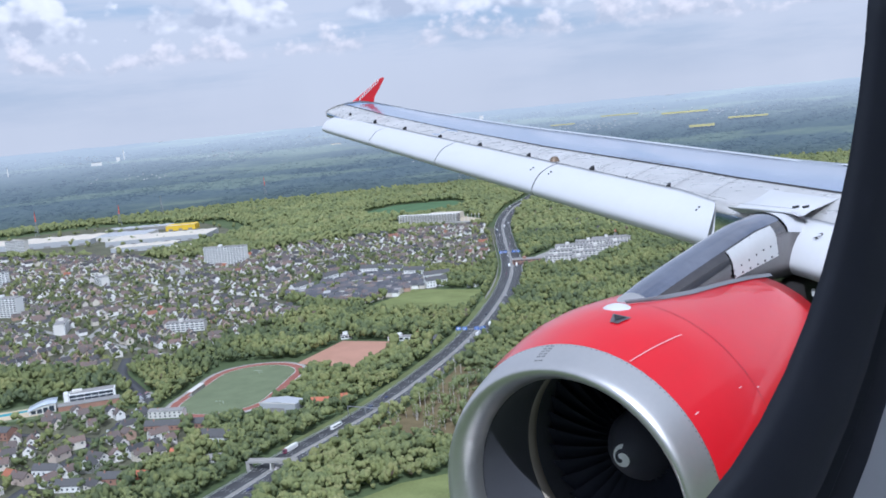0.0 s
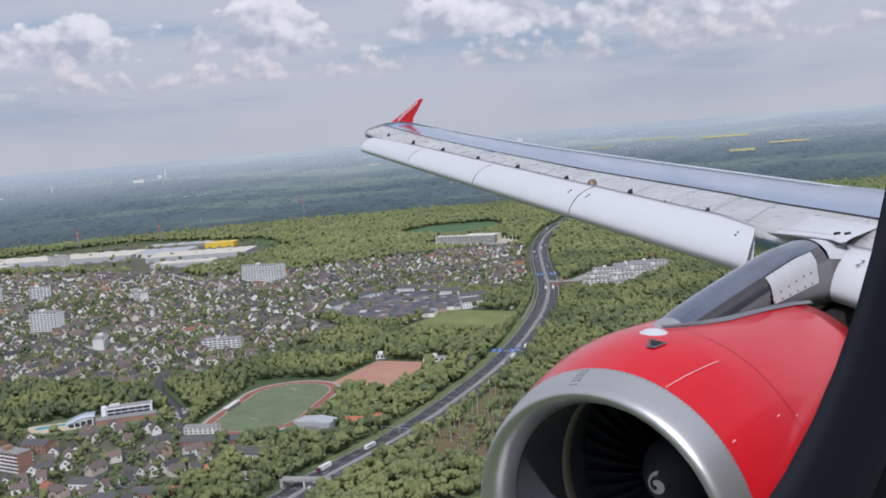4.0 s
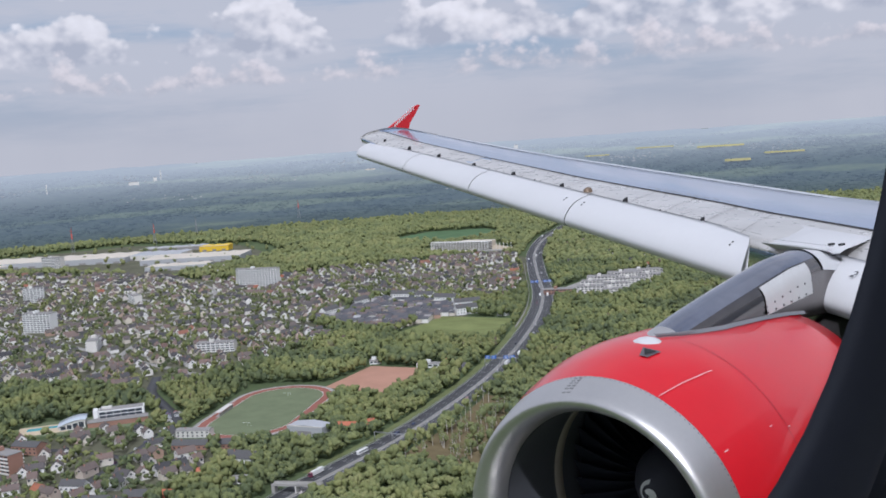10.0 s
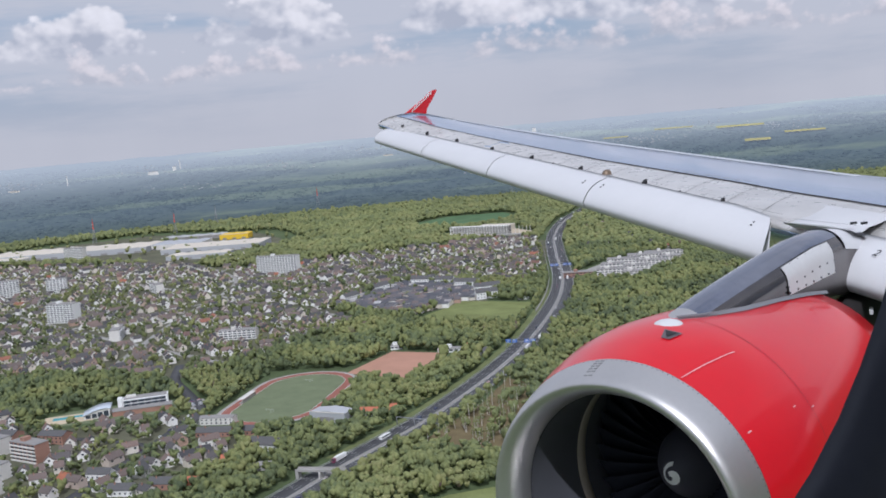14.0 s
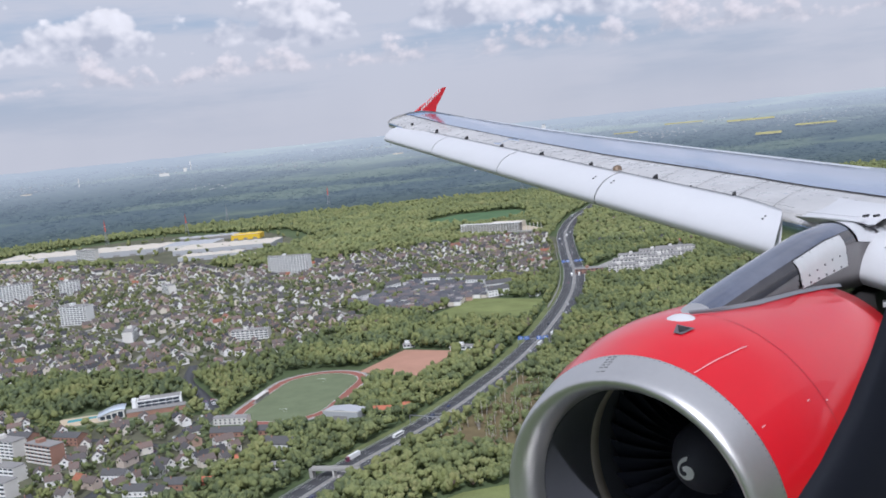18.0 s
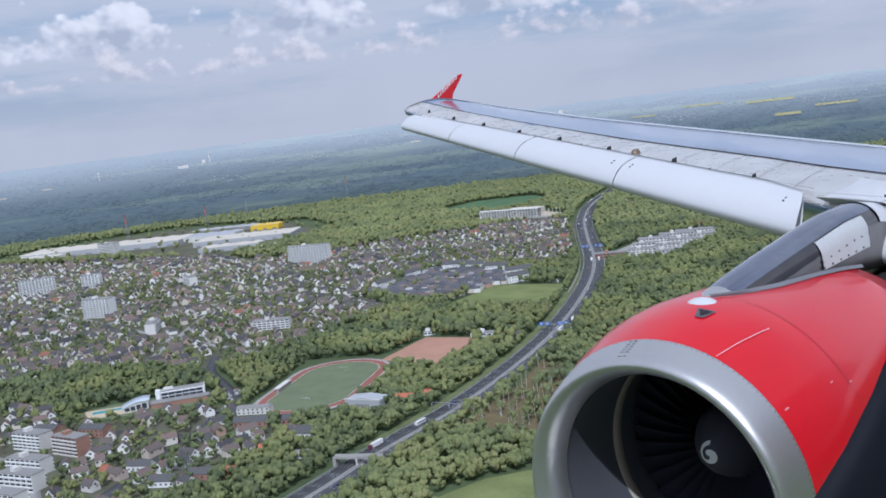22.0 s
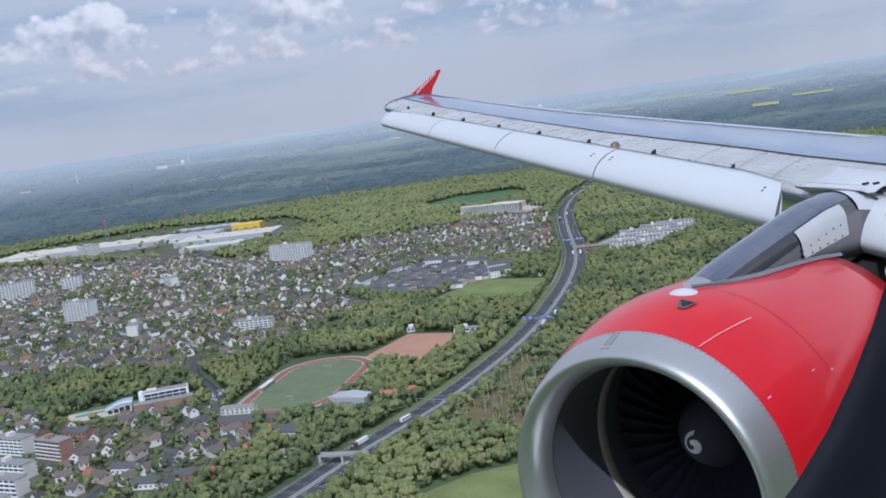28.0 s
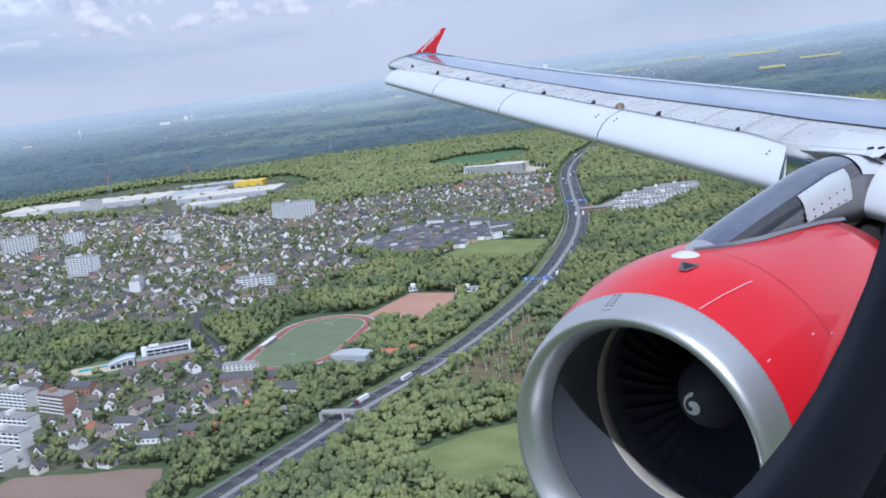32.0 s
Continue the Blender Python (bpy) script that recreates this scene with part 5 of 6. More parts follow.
def mast(x, y, h, red):
    z0 = float(land_z(math.hypot(x, y)))
    m = tagged(new("power_pylon"), "tall lattice power pylon with red and white top" if red else "grey lattice power pylon above the woods", "pylon", "power pylons")
    m.matrix_world = pose(x, y, z0, 0, 0, 35)
    for i, j in ((-1, -1), (1, -1), (1, 1), (-1, 1)):
        v, f = net([[(i * w + a, j * w + b, z) for a, b in ((-t, -t), (t, -t), (t, t), (-t, t))] for w, z, t in ((4.0, 0, 0.35), (1.2, h * 0.55, 0.3))], close_v=True)
        part("leg", v, f, M_STEELP, m)
    v, f = net([[(i * w, j * w, z) for i, j in ((-1, -1), (1, -1), (1, 1), (-1, 1))] for w, z in ((1.2, h * 0.55), (0.9, h * 0.8), (0.25, h))], close_v=True, caps=True)
    part("shaft", v, f, M_MASTRED if red else M_STEELP, m)
    for k, z in enumerate((0.62, 0.75, 0.88)):
        v, f = merge([box(0, 0, h * z, 0.6, 15 - 3 * k, 0.5), box(0, 0, h * z + 1.0, 0.4, 8 - 2 * k, 0.4)])
        part("arm", v, f, M_WHITE if red and k == 1 else M_MASTRED if red else M_STEELP, m)
    for k in range(4):
        w = 4.0 - 2.8 * (k + 0.5) / 4
        v, f = merge([box(0, q * w, h * 0.55 * (k + 0.5) / 4, 2 * w, 0.3, 0.4) for q in (-1, 1)] + [box(q * w, 0, h * 0.55 * (k + 0.5) / 4, 0.3, 2 * w, 0.4) for q in (-1, 1)])
        part("brace", v, f, M_STEELP, m)


for x, y, h, red in ((2435, -1415, 66, True), (2391, -2149, 60, True), (2381, -1759, 60, False), (2353, -1604, 56, True), (1868, -2439, 62, False), (2560, -900, 62, True)):
    mast(x, y, h, red)


def far_marks():
    """Works and towers on the skyline."""
    for az, r, w, d, h, mat, name, label in ((-33.5, 4350, 40, 16, 15, M_CONC, "power_station", "pale power station block on the skyline"), (-34.6, 4420, 14, 14, 18, M_CONC, "boiler_house", "pale boiler house on the skyline"),
                                             (-29.2, 4300, 3.5, 3.5, 36, M_CONC, "chimney", "thin pale chimney on the skyline"), (-34.9, 4450, 3.5, 3.5, 40, M_CONC, "chimney", "thin pale chimney on the skyline"),
                                             (-24.5, 4150, 26, 10, 5, M_HALL, "warehouse", "white warehouse on the skyline"), (-26.6, 4250, 40, 10, 5, M_HALL, "warehouse", "white warehouse on the skyline"),
                                             (-46.0, 4300, 40, 12, 6, M_HALL, "warehouse", "white warehouse on the skyline"), (-52.0, 4500, 16, 12, 40, M_CONC, "tower_block", "pale tower block in a far town"),
                                             (-53.2, 4500, 16, 12, 34, M_CONC, "tower_block", "pale tower block in a far town"), (-54.0, 4480, 16, 12, 38, M_CONC, "tower_block", "pale tower block in a far town")):
        a = radians(az)
        x, y = r * math.cos(a), r * math.sin(a)
        z = float(land_z(r)) + 2
        t = new(name)
        t.matrix_world = pose(x, y, z, 0, 0, az + 90)
        tagged(t, label, name.replace("_", " "))
        part("body", *box(0, 0, h / 2, w, d, h), mat, t, smooth=False)
        part("top", *box(0, 0, h + 0.6, w * 0.8, d * 0.8, 1.2), M_FLAT, t, smooth=False)


far_marks()


def far_field(az0, az1, r0, r1, mat, label):
    v = polar_sheet("rape_field" if "yellow" in label else "far_field", np.linspace(r0, r1, 6), az0, az1, 12, 11.0, mat)
    tagged(v, label, "field", kind="structure")


# yellow dulled in the base colour to stand in for haze
M_RAPE2 = material("hazed_far_rape", (0.42, 0.39, 0.19), 0.95, 0, 0.25, 0.01, 0.2, spec=0.05)
for az0, az1, r0, r1 in ((-66.0, -63.6, 4255, 4305), (-62.4, -60.4, 4340, 4372), (-59.0, -57.7, 4205, 4236), (-69.0, -67.0, 4010, 4055), (-66.3, -65.0, 3860, 3920)):
    far_field(az0, az1, r0, r1, M_RAPE2, "bright yellow rape field among green fields")

# ---- houses ----


def house_mesh(w, d, h, rise, over=0.35):
    """Walls with gables, and a pitched roof with eaves."""
    x, y = w / 2, d / 2
    wall_v = [(-x, -y, 0), (x, -y, 0), (x, y, 0), (-x, y, 0), (-x, -y, h), (x, -y, h), (x, y, h), (-x, y, h), (-x, 0, h + rise), (x, 0, h + rise)]
    wall_f = [(0, 1, 5, 4), (2, 3, 7, 6), (1, 2, 6, 9, 5), (3, 0, 4, 8, 7)]
    k = rise / y
    a, b = x + over, y + over
    t = 0.25
    roof_v = [(-a, -b, h - over * k + 0.05), (a, -b, h - over * k + 0.05), (a, 0, h + rise + 0.05), (-a, 0, h + rise + 0.05), (a, b, h - over * k + 0.05), (-a, b, h - over * k + 0.05)]
    roof_v += [(p, q, r + t) for p, q, r in roof_v]
    roof_f = [(6, 7, 8, 9), (9, 8, 10, 11), (0, 3, 2, 1), (3, 5, 4, 2), (0, 1, 7, 6), (4, 5, 11, 10), (1, 2, 8, 7), (2, 4, 10, 8), (3, 0, 6, 9), (5, 3, 9, 11)]
    return (wall_v, wall_f), (roof_v, roof_f)


SIZES = ((9.2, 8.0, 4.8, 3.7), (8.0, 7.6, 5.2, 3.6), (10.8, 8.4, 4.8, 3.8), (7.2, 8.8, 5.4, 3.8), (12.0, 8.8, 5.8, 3.2), (15.5, 8.4, 5.4, 3.6))


def house_thing(w, d, h, rise, label):
    hs = tagged(new("house"), label, "house", "houses of the town")
    (wv, wf), (rv, rf) = house_mesh(w, d, h, rise)
    part("wall", wv, wf, M_WALL, hs, smooth=False)
    part("roof", rv, rf, M_ROOF, hs, smooth=False)
    part("chimney", *box(w * 0.2, d * 0.12, h + rise + 0.2, 0.7, 0.7, 2.0), M_BRICK, hs, smooth=False)
    for q in (-1, 1):
        for i in (-0.28, 0.28):
            part("window", *box(i * w, q * d / 2, h * 0.72, 1.8, 0.16, 1.4), M_GLASS, hs, smooth=False)
        part("gable_window", *box(q * w / 2, 0, h + 0.4, 0.16, 1.8, 1.4), M_GLASS, hs, smooth=False)
    return hs


OPEN = [CARPARK, BROWN, GREENF, GFIELD, GF2, MEADOW, HARD, POOLS, WORKS, OFFICES, SHELL, LOT]
BLOCKS = [(1408, -1160, 46), (1755, -832, 40), (1700, -890, 26), (1384, -742, 32), (842, -373, 26), (792, -381, 26), (781, -340, 27), (748, -318, 26), (720, -290, 27), (1180, -700, 28), (1480, -960, 30), (1010, -760, 31),
          (641, -568, 24), (774, -787, 12), (706, -800, 20), (838, -1238, 26)]


def landmark(x, y, t, size, wall, roof, label):
    h = tagged(new("house"), label, "house", "houses standing alone")
    h.matrix_world = pose(x, y, 0, 0, 0, t)
    w, d, hh, rise = size
    (wv, wf), (rv, rf) = house_mesh(*size)
    part("wall", wv, wf, wall, h, smooth=False)
    part("roof", rv, rf, roof, h, smooth=False)
    part("chimney", *box(w * 0.25, d * 0.1, hh + rise, 0.8, 0.8, 2.2), M_BRICK, h, smooth=False)
    n = max(2, int(w / 4))
    for q in (-1, 1):
        for z in ((0.3, 0.75) if hh > 5 else (0.5,)):
            for i in range(n):
                part("window", *box(w * ((i + 0.5) / n - 0.5), q * d / 2, hh * z, 1.5, 0.16, 1.3), M_GLASS, h, smooth=False)
    return h


M_REDTILE = material("red_roof_tiles", (0.46, 0.15, 0.085), 0.8, 0, 0.2, 0.4, 2.5)
M_DARKTILE = material("dark_roof_tiles", (0.10, 0.098, 0.10), 0.8, 0, 0.2, 0.4, 2.5)
for x, y, t, size, wall, roof, label in (
        (613, -584, 30, (16, 10, 5, 4.5), M_WHITE, M_REDTILE, "white house with a bright red tiled roof"), (604, -607, 35, (10, 8, 4, 3.5), M_WHITE, M_REDTILE, "small white house with red tiled roof"),
        (813, -1068, 15, (13, 9, 5, 4.5), M_WHITE, M_DARKTILE, "white farmhouse standing alone beside the meadow"), (596, -455, 40, (16, 8, 4, 1.5), M_CONC, M_FLAT, "low pale house among motorway trees"),
        (1040, -1125, 20, (34, 11, 9, 4.5), M_WHITE, M_DARKTILE, "long white terrace with a dark roof"), (1000, -1130, 15, (28, 11, 9, 4.5), M_WHITE, M_DARKTILE, "long white terrace with a dark roof"),
        (952, -1122, 12, (40, 11, 9, 4.5), M_WHITE, M_DARKTILE, "long white terrace with a dark roof"), (898, -1100, 50, (36, 11, 9, 4.5), M_WHITE, M_DARKTILE, "long white terrace with a dark roof"),
        (868, -1060, 60, (30, 11, 9, 4.5), M_WHITE, M_DARKTILE, "long white terrace with a dark roof"), (1066, -1060, 95, (34, 11, 9, 4.5), M_WHITE, M_DARKTILE, "long white terrace with a dark roof"),
        (1050, -985, 95, (30, 11, 9, 4.5), M_WHITE, M_DARKTILE, "long white terrace with a dark roof"), (690, -820, 20, (20, 9, 4, 2), M_BRICK, M_REDTILE, "low brick outbuilding near the cinder pitch"),
        (668, -800, 65, (14, 8, 4, 3), M_CONC, M_DARKTILE, "grey shed beside the allotments"),
        (727, -516, 30, (30, 10, 6, 1.2), M_CONC, M_FLAT, "long flat-roofed pavilion by the running track"), (744, -503, 118, (11, 9, 4.5, 5.0), M_WHITE, M_DARKTILE, "white gabled house at the street corner"),
        (700, -492, 30, (30, 9, 4, 3.5), M_BRICK, M_DARKTILE, "long brick row house with a dark roof"), (674, -509, 30, (24, 9, 4, 3.5), M_BRICK, M_DARKTILE, "long brick row house with a dark roof"),
        (631, -489, 20, (24, 10, 4.5, 5), M_WHITE, M_DARKTILE, "white house with a broad dark slate roof"), (669, -402, 125, (11, 11, 4.5, 6), M_WHITE, M_DARKTILE, "white gabled house with steep dark roof"),
        (692, -383, 25, (20, 9, 5, 3.5), M_WHITE, M_DARKTILE, "long white house with a dark roof"), (609, -403, 30, (13, 9, 4.5, 4.5), M_BRICK, M_REDTILE, "house with a bright orange-red tiled roof"),
        (627, -449, 35, (9, 8, 4, 4), M_WHITE, M_REDTILE, "small house with an orange tiled roof"), (628, -395, 30, (22, 9, 4.5, 3.8), M_BRICK, M_DARKTILE, "brick row house with a brown roof"),
        (645, -372, 30, (20, 9, 4.5, 3.8), M_WHITE, M_DARKTILE, "white row house with a dark roof"), (856, -394, 20, (24, 14, 9, 3), M_BRICK, M_DARKTILE, "brown apartment villa with a hipped dark roof"),
        (819, -417, 20, (26, 13, 7, 3), M_BRICK, M_DARKTILE, "brown apartment villa with a low dark roof")):
    landmark(x, y, t, size, wall, roof, label)
    BLOCKS.append((x, y, size[0] * 0.55))


def free(x, y):
    ok = dist_line(MWAY, x, y) > 34
    ok &= (dist_line(STREET, x, y) > 10) & (dist_line(SIDE, x, y) > 9)
    for lane in LANES:
        ok &= dist_line(lane, x, y) > 10
    for p in OPEN:
        ok &= ~inside(p, x, y)
    for bx, by, br in BLOCKS:
        ok &= np.hypot(x - bx, y - by) > br
    c, s = math.cos(radians(TRACK_T)), math.sin(radians(TRACK_T))
    u, v = (x - TRACK_C[0]) * c + (y - TRACK_C[1]) * s, -(x - TRACK_C[0]) * s + (y - TRACK_C[1]) * c
    ok &= ~((np.abs(u) < 96) & (np.abs(v) < 54))
    return ok


def in_view(x, y):
    a = np.degrees(np.arctan2(y, x))
    r = np.hypot(x, y)
    return (a > -80) & (a < -14) & (r > 330) & (r < 3040)


def house_sites():
    out = []
    for poly, sx, sy, keep in ((TOWN, 13.6, 23.0, 0.76), (TOWN2, 14.0, 23.0, 0.62), (ESTATE, 8.8, 15.0, 0.94), (SPARSE, 34.0, 40.0, 0.55)):
        xs, ys = [p[0] for p in poly], [p[1] for p in poly]
        for gx in range(int(min(xs)) // 240, int(max(xs)) // 240 + 1):
            for gy in range(int(min(ys)) // 210 - 1, int(max(ys)) // 210 + 1):
                turn = 28.0 if poly is ESTATE else float(rng.choice([-35, -20, 10, 28, 55, 75]))
                c, s = math.cos(radians(turn)), math.sin(radians(turn))
                cx, cy = gx * 240 + 120, gy * 210 + 105
                u, v = np.meshgrid(np.arange(-180, 181, sx), np.arange(-180, 181, sy))
                u = u + rng.normal(0, 1.2 if poly is not ESTATE else 0.2, u.shape)
                v = v + rng.normal(0, 2.0 if poly is not ESTATE else 0.3, v.shape)
                x, y = cx + c * u - s * v, cy + s * u + c * v
                ok = (np.abs(x - cx) < 118) & (np.abs(y - cy) < 103) & inside(poly, x, y) & free(x, y) & in_view(x, y) & (rng.random(x.shape) < keep)
                if poly is TOWN:
                    ok &= ~inside(ESTATE, x, y)
                for px, py in zip(x[ok], y[ok]):
                    t = turn + (90 if rng.random() < 0.35 and poly is not ESTATE else 0) + rng.normal(0, 3)
                    out.append((float(px), float(py), float(t), int(rng.integers(0, 6)) if poly is not ESTATE else int(rng.choice([1, 3])), poly is ESTATE))
    out.sort(key=lambda h: math.hypot(h[0], h[1]))
    return out


SITES = house_sites()
HOUSE_LABELS = ("white rendered house with a tiled pitched roof", "small white house with a steep tiled roof", "broad detached house with a brown tiled roof", "narrow gabled house with a dark roof",
                "large two-storey house with a shallow roof", "long terrace house with a tiled roof")


def houses():
    near = 300
    base = [house_thing(*s, label) for s, label in zip(SIZES, HOUSE_LABELS)]
    placed = [False] * len(SIZES)
    for x, y, t, kind, _ in SITES[:near]:
        m = pose(x, y, 0, 0, 0, t)
        if placed[kind]:
            copy_thing(base[kind], m)
        else:
            placed[kind] = True
            base[kind].matrix_basis = m
    verts, loops, counts, index = [], [], [], []
    o = 0
    for x, y, t, kind, est in SITES[near:]:
        w, d, h, rise = SIZES[kind]
        if est:
            w, d, h, rise = 8.2, 8.8, 5.4, 2.4
        g = rng.uniform(0.88, 1.12)
        c, s = math.cos(radians(t)), math.sin(radians(t))
        z0 = -0.2
        for k, (v, f) in enumerate(house_mesh(w * g, d * g, h * g, rise * g)):
            a = np.array(v)
            verts.append(np.stack([x + c * a[:, 0] - s * a[:, 1], y + s * a[:, 0] + c * a[:, 1], a[:, 2] + z0], 1))
            for q in f:
                loops.extend(i + o for i in q)
                counts.append(len(q))
                index.append(2 if est and k else k)
            o += len(v)
    far = new("far_houses", raw_mesh("far_houses", np.concatenate(verts), loops, counts, [M_WALLS, M_ROOFS, M_SLATE], index))
    tagged(far, "rows of white and brick houses with dark pitched roofs", "houses", kind="stuff")


houses()

# ---- trees ----


def crown_base(blobs, sub, seed, wide=1.0, tall=1.0):
    """A crown of unit radius: overlapping ragged leaf clumps round a middle."""
    r = np.random.default_rng(seed)
    bm = bmesh.new()
    bmesh.ops.create_icosphere(bm, subdivisions=sub, radius=1.0)
    bm.verts.ensure_lookup_table()
    V = np.array([v.co[:] for v in bm.verts])
    F = np.array([[v.index for v in f.verts] for f in bm.faces])
    bm.free()
    vs, fs, o = [], [], 0
    for i in range(blobs):
        if i == 0:
            c, q = np.array([0, 0, 0.0]), 0.78 if blobs > 1 else 1.0
        else:
            a, e = 2 * math.pi * (i + r.random()) / max(1, blobs - 1), r.uniform(-0.35, 0.75)
            c, q = np.array([0.55 * math.cos(a), 0.55 * math.sin(a), 0.55 * e + 0.1]), r.uniform(0.40, 0.58)
        jag = r.uniform(0.64, 1.18, (len(V), 1))
        vs.append((V * jag * q + c) * (wide, wide, tall))
        fs.append(F + o)
        o += len(V)
    return np.concatenate(vs), np.concatenate(fs)


def scatter(name, bases, x, y, rad, hgt, mat, label):
    """Many crowns joined in one mesh; hgt is the height of each crown's middle."""
    V, F, o = [], [], 0
    pick = rng.integers(0, len(bases), len(x))
    for b, (bv, bf) in enumerate(bases):
        m = pick == b
        n = int(m.sum())
        if not n:
            continue
        t = rng.uniform(0, 2 * math.pi, n)
        c, s = np.cos(t)[:, None], np.sin(t)[:, None]
        R = rad[m][:, None]
        z0 = land_z(np.hypot(x[m], y[m]))
        P = np.stack([x[m][:, None] + R * (c * bv[:, 0] - s * bv[:, 1]), y[m][:, None] + R * (s * bv[:, 0] + c * bv[:, 1]), (z0 + hgt[m])[:, None] + R * bv[:, 2]], -1)
        V.append(P.reshape(-1, 3))
        F.append((bf[None] + (np.arange(n) * len(bv))[:, None, None] + o).reshape(-1))
        o += n * len(bv)
    F = np.concatenate(F)
    ob = new(name, raw_mesh(name, np.concatenate(V), F, np.full(len(F) // 3, 3), [mat], smooth=True))
    return tagged(ob, label, "woodland", kind="stuff")


def road_side(x, y):
    """True beyond the motorway, as seen from the aeroplane."""
    ys = np.array([p[1] for p in MWAY])
    xs = np.array([p[0] for p in MWAY])
    return x > np.interp(y, ys, xs)


def tree_sites(step, r0, r1):
    gx, gy = np.meshgrid(np.arange(150, 3050, step), np.arange(-3050, 150, step))
    x = (gx + rng.uniform(-0.45, 0.45, gx.shape) * step).ravel()
    y = (gy + rng.uniform(-0.45, 0.45, gx.shape) * step).ravel()
    r = np.hypot(x, y)
    ok0 = in_view(x, y) & (r >= r0) & (r < r1)
    x, y = x[ok0], y[ok0]
    built = inside(TOWN, x, y) | inside(TOWN2, x, y)
    est = inside(ESTATE, x, y)
    keep = np.where(est, 0.04, np.where(built, 0.52 if step < 12 else 0.65, 0.97))
    keep = np.where(inside(SPARSE, x, y), 0.9, keep)
    keep = np.where(inside(HEATH, x, y), 0.16, keep)
    ok = (rng.random(x.shape) < keep)
    road = dist_line(MWAY, x, y)
    left = road_side(x, y)
    ok &= (road > np.where(left, 22.5, 18.5))
    bx2, by2 = x * 1.024, y * 1.024  # the place that a crown would hide
    ok &= (dist_line(STREET, x, y) > 8) & (dist_line(SIDE, x, y) > 6)
    for lane in LANES:
        ok &= dist_line(lane, x, y) > 6
    for p in OPEN:
        if p is WORKS:
            m = (2080, -1330)
            ok &= ~(inside([(m[0] + (q[0] - m[0]) * 1.16, m[1] + (q[1] - m[1]) * 1.16) for q in p], x, y) & (rng.random(x.shape) < 0.975))
        elif p is POOLS:
            ok &= ~inside(p, x, y) & ~inside(p, x * 1.012, y * 1.012)
        else:
            m = (sum(q[0] for q in p) / len(p), sum(q[1] for q in p) / len(p))
            ok &= ~inside([(m[0] + (q[0] - m[0]) * 1.08, m[1] + (q[1] - m[1]) * 1.08) for q in p], x, y)
            if p is SHELL or p is HARD or p is GFIELD or p is GF2:
                ok &= ~inside(p, bx2, by2)
    for bx, by, br in BLOCKS:
        ok &= (np.hypot(x - bx, y - by) > br * 0.8) & (np.hypot(bx2 - bx, by2 - by) > br * 0.7)
    c, s = math.cos(radians(TRACK_T)), math.sin(radians(TRACK_T))
    u, v = (x - TRACK_C[0]) * c + (y - TRACK_C[1]) * s, -(x - TRACK_C[0]) * s + (y - TRACK_C[1]) * c
    ok &= ~((np.abs(u) < 97) & (np.abs(v) < 54))
    u, v = u + 0.012 * (x * c + y * s), v + 0.012 * (-x * s + y * c)
    ok &= ~((np.abs(u) < 92) & (np.abs(v) < 50))
    x, y, built = x[ok], y[ok], built[ok]
    # keep clear of the houses
    if len(SITES) and built.any():
        taken = {(int(h[0] // 9), int(h[1] // 9)) for h in SITES}
        clear = np.array([(int(a // 9), int(b // 9)) not in taken for a, b in zip(x, y)])
        x, y, built = x[clear | ~built], y[clear | ~built], built[clear | ~built]
    return x, y, built


def tree_thing(seed, wide, tall, label):
    t = tagged(new("tree"), label, "tree", "trees nearest the flight path")
    v, f = crown_base(16, 1, seed, wide, tall)
    V = v * 4.1 + (0, 0, 7.4)
    c = new("crown", raw_mesh("crown", V, f.reshape(-1), np.full(len(f), 3), [M_LEAF1], smooth=True))
    c.parent = t
    rows = [[(w * math.cos(a) + l, w * math.sin(a), z) for a in np.linspace(0, 2 * math.pi, 7, endpoint=False)] for w, z, l in ((0.45, -0.3, 0), (0.33, 2, 0.1), (0.26, 5, 0.25), (0.12, 9, 0.5))]
    part("trunk", *net(rows, close_v=True), M_BARK, t)
    for i in range(3):
        a = 2.1 * i + seed
        e = Vector((2.6 * math.cos(a), 2.6 * math.sin(a), 8.2))
        rows = [[(e.x * q + w * math.cos(b), e.y * q + w * math.sin(b), 4.2 + (e.z - 4.2) * q) for b in np.linspace(0, 2 * math.pi, 5, endpoint=False)] for q, w in ((0, 0.2), (1, 0.07))]
        part("limb", *net(rows, close_v=True), M_BARK, t)
    return t


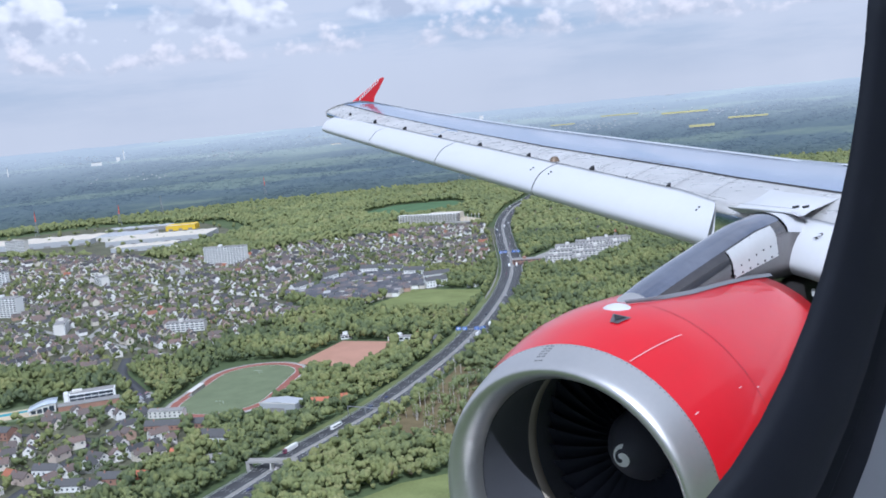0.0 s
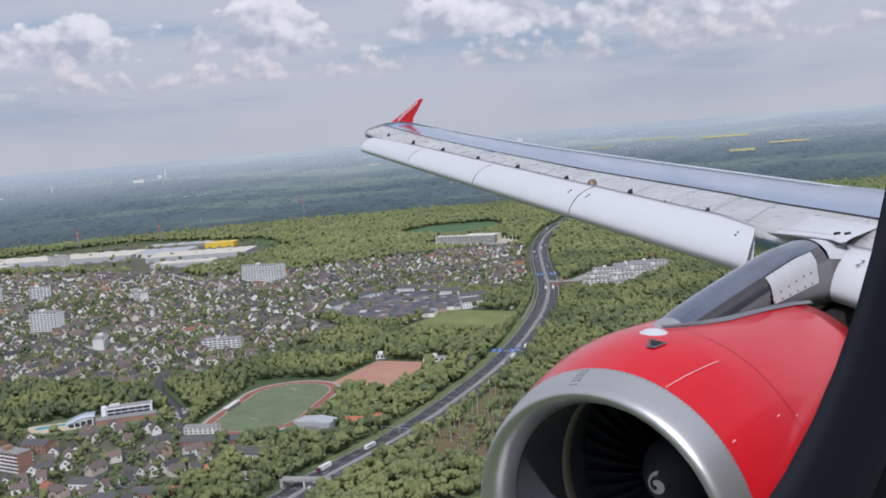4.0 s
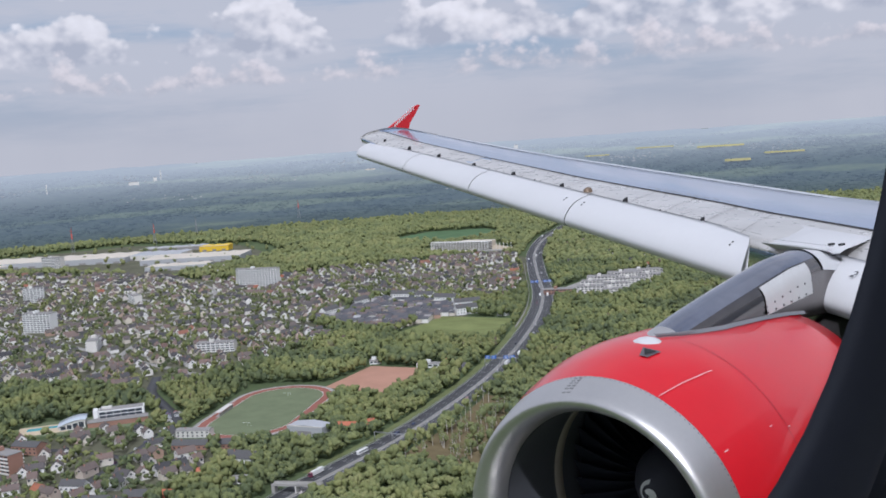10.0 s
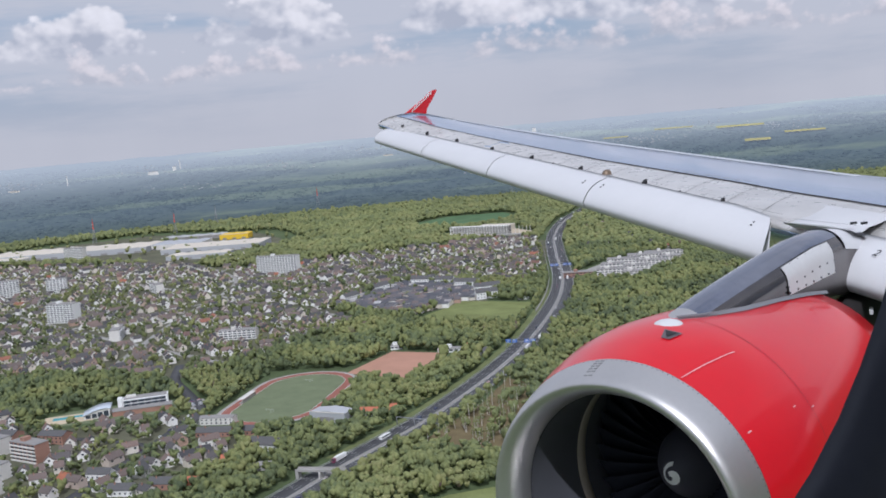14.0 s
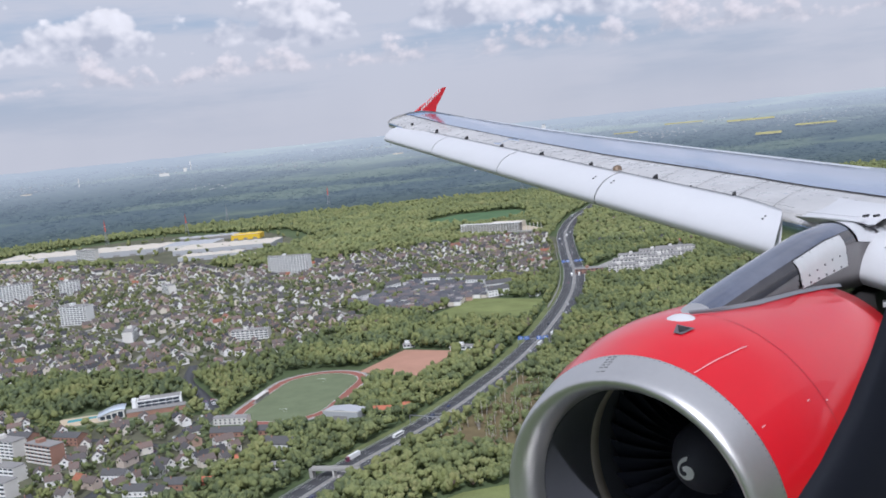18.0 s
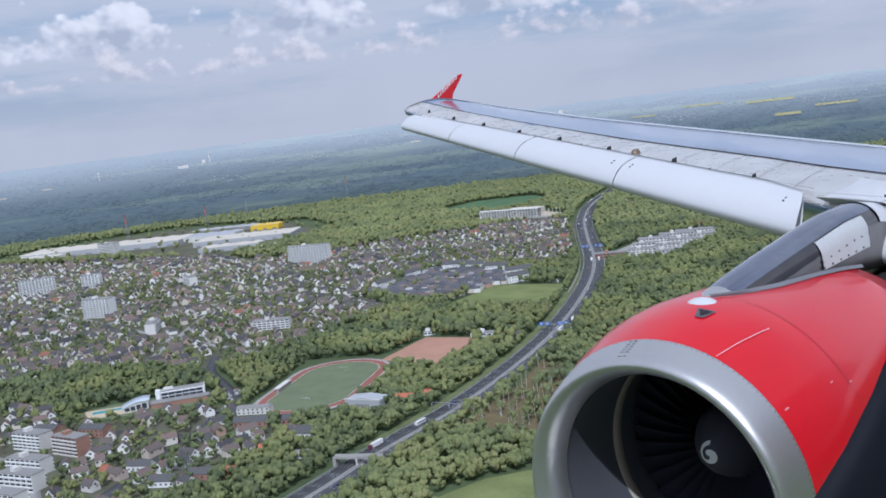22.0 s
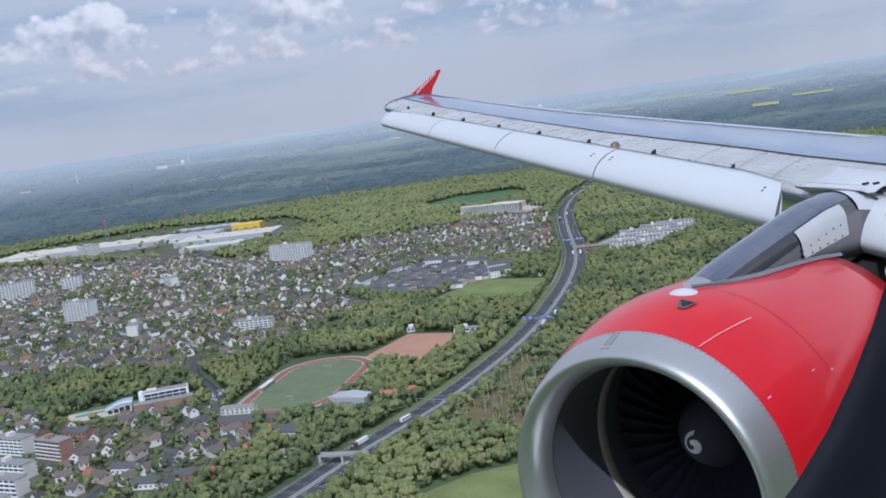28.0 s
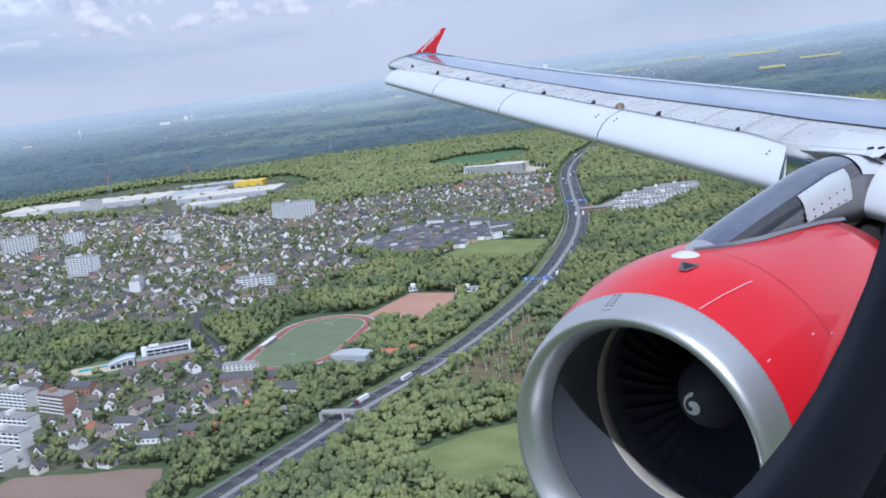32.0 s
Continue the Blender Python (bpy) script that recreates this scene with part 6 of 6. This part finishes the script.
def birch_thing():
    """A thin pale birch with a sparse crown."""
    t = tagged(new("birch_tree"), "thin pale-barked birch with sparse fresh leaves", "tree", "birches on the heath")
    rows = [[(w * math.cos(a) + l, w * math.sin(a), z) for a in np.linspace(0, 2 * math.pi, 6, endpoint=False)] for w, z, l in ((0.28, -0.3, 0), (0.22, 4, 0.2), (0.15, 8, 0.1), (0.06, 12, 0.4))]
    part("trunk", *net(rows, close_v=True), M_BIRCH, t)
    r = np.random.default_rng(5)
    vs, fs, o = [], [], 0
    for i in range(7):
        a, z = 2.4 * i, 6.0 + 0.95 * i
        q = 1.9 - 0.14 * i
        e = (q * math.cos(a), q * math.sin(a), z + 0.8)
        rows = [[(e[0] * u + w * math.cos(b), e[1] * u + w * math.sin(b), z - 0.8 + 1.6 * u) for b in np.linspace(0, 2 * math.pi, 4, endpoint=False)] for u, w in ((0, 0.09), (1, 0.04))]
        part("limb", *net(rows, close_v=True), M_BIRCH, t)
        v, f = crown_base(3, 1, 40 + i)
        vs.append(v * r.uniform(0.8, 1.2) + e)
        fs.append(f + o)
        o += len(v)
    fs = np.concatenate(fs)
    c = new("crown", raw_mesh("crown", np.concatenate(vs), fs.reshape(-1), np.full(len(fs), 3), [M_LEAF2], smooth=False))
    c.parent = t
    return t


def woods():
    birch = birch_thing()
    xs, ys = [p[0] for p in HEATH], [p[1] for p in HEATH]
    first = True
    for _ in range(400):
        px, py = float(rng.uniform(min(xs), max(xs))), float(rng.uniform(min(ys), max(ys)))
        if not inside(HEATH, np.array([px]), np.array([py]))[0] or dist_line(MWAY, np.array([px]), np.array([py]))[0] < 19 or rng.random() > 0.45:
            continue
        m = pose(px, py, 0, float(rng.uniform(-4, 4)), float(rng.uniform(-4, 4)), float(rng.uniform(0, 360))) @ Matrix.Scale(float(rng.uniform(0.7, 1.1)), 4)
        if first:
            birch.matrix_basis, first = m, False
        else:
            copy_thing(birch, m)
    x, y, built = tree_sites(5.2, 330, 1000)
    order = np.argsort(np.hypot(x, y))
    x, y, built = x[order], y[order], built[order]
    one = 280
    kinds = [tree_thing(11, 1.0, 1.0, "broad green deciduous tree in spring leaf"), tree_thing(12, 0.85, 1.25, "tall green deciduous tree in spring leaf"),
             tree_thing(13, 1.15, 0.9, "wide pale green tree in spring leaf"), tree_thing(14, 0.9, 1.1, "dark green tree in full leaf")]
    for i in range(one):
        k = i % 4
        m = pose(float(x[i]), float(y[i]), 0, 0, 0, float(rng.uniform(0, 360)))
        if i < 4:
            kinds[k].matrix_basis = m
        else:
            copy_thing(kinds[k], m)
    x, y, built = x[one:], y[one:], built[one:]
    sz = np.clip(rng.normal(3.2, 1.0, len(x)), 1.6, 6.5) * np.where(built, 0.70, 1.0)
    crowns = [crown_base(6, 1, q, 1.0, t) for q, t in ((1, 1.0), (2, 1.15), (3, 0.9), (4, 1.3), (5, 1.0), (6, 1.5))]
    hgt = sz * 1.25 + rng.uniform(0, 3, len(x))
    pale = (rng.random(len(x)) < np.where(road_side(x, y), 0.22, 0.62)) & ~built
    scatter("near_woodland", crowns, x[~pale], y[~pale], sz[~pale], hgt[~pale], M_LEAF, "mixed spring woodland, many greens")
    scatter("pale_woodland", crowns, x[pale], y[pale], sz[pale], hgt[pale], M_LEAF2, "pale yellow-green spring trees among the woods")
    x, y, built = tree_sites(6.6, 1000, 1800)
    sz = np.clip(rng.normal(4.1, 1.1, len(x)), 2.0, 7.0) * np.where(built, 0.66, 1.0)
    scatter("middle_woodland", [crown_base(3, 1, s, 1.0, t) for s, t in ((5, 1.0), (6, 1.2), (7, 0.9), (8, 1.4))], x, y, sz, sz * 1.15 + rng.uniform(0, 3, len(x)), M_LEAF, "mixed spring woodland, many greens")
    x, y, built = tree_sites(9.5, 1800, 3040)
    sz = np.clip(rng.normal(5.8, 1.4, len(x)), 3, 9) * np.where(built, 0.55, 1.0)
    # the paler leaf colours stand in for haze over these woods
    scatter("far_woodland", [crown_base(2, 1, s, 1.0, t) for s, t in ((8, 0.9), (9, 1.1), (10, 1.0))], x, y, sz, sz * 0.9 + rng.uniform(0, 3, len(x)), M_LEAF2, "far spring woodland, haze put into its paler greens")

    # canopy of the far ridges, and specks of far towns
    n = 24000
    a, r = np.radians(rng.uniform(-80, -14, n)), np.sqrt(rng.uniform(2990 ** 2, 4700 ** 2, n))
    keep = np.sin(a * 23 + r * 0.004) + np.sin(r * 0.0085 + 2 * np.sin(a * 7)) + rng.normal(0, 0.3, n) > -0.9
    a, r = a[keep], r[keep]
    sz = np.clip(rng.normal(8.0, 2, len(a)), 4, 14)
    # these crowns share the backdrop's glowing haze colour
    scatter("distant_woodland", [crown_base(1, 1, s, 1.0, 0.32) for s in (20, 21, 22)], r * np.cos(a), r * np.sin(a), sz, sz * 0.25 + 2.0, M_FAR, "distant forest canopy, blue haze put in as glow")
    specks = []
    for ca, cr, m in ((-27, 4380, 26), (-33, 4480, 22), (-40, 4300, 30), (-45, 4520, 26), (-50, 4380, 34), (-55, 4480, 30), (-60, 4150, 40), (-63, 4400, 24), (-67, 4250, 30), (-36, 3900, 14), (-52, 3700, 18), (-22, 4500, 18)):
        for _ in range(m):
            q, w = radians(ca + rng.normal(0, 1.1)), cr + rng.normal(0, 70)
            specks.append(box(w * math.cos(q), w * math.sin(q), float(land_z(w)) + 8, rng.uniform(4, 9), rng.uniform(3, 6), 3, rng.uniform(0, 180)))
    tagged(part("far_town", *merge(specks), M_SPECK, smooth=False), "pale specks of far town houses", "houses", kind="stuff")


woods()
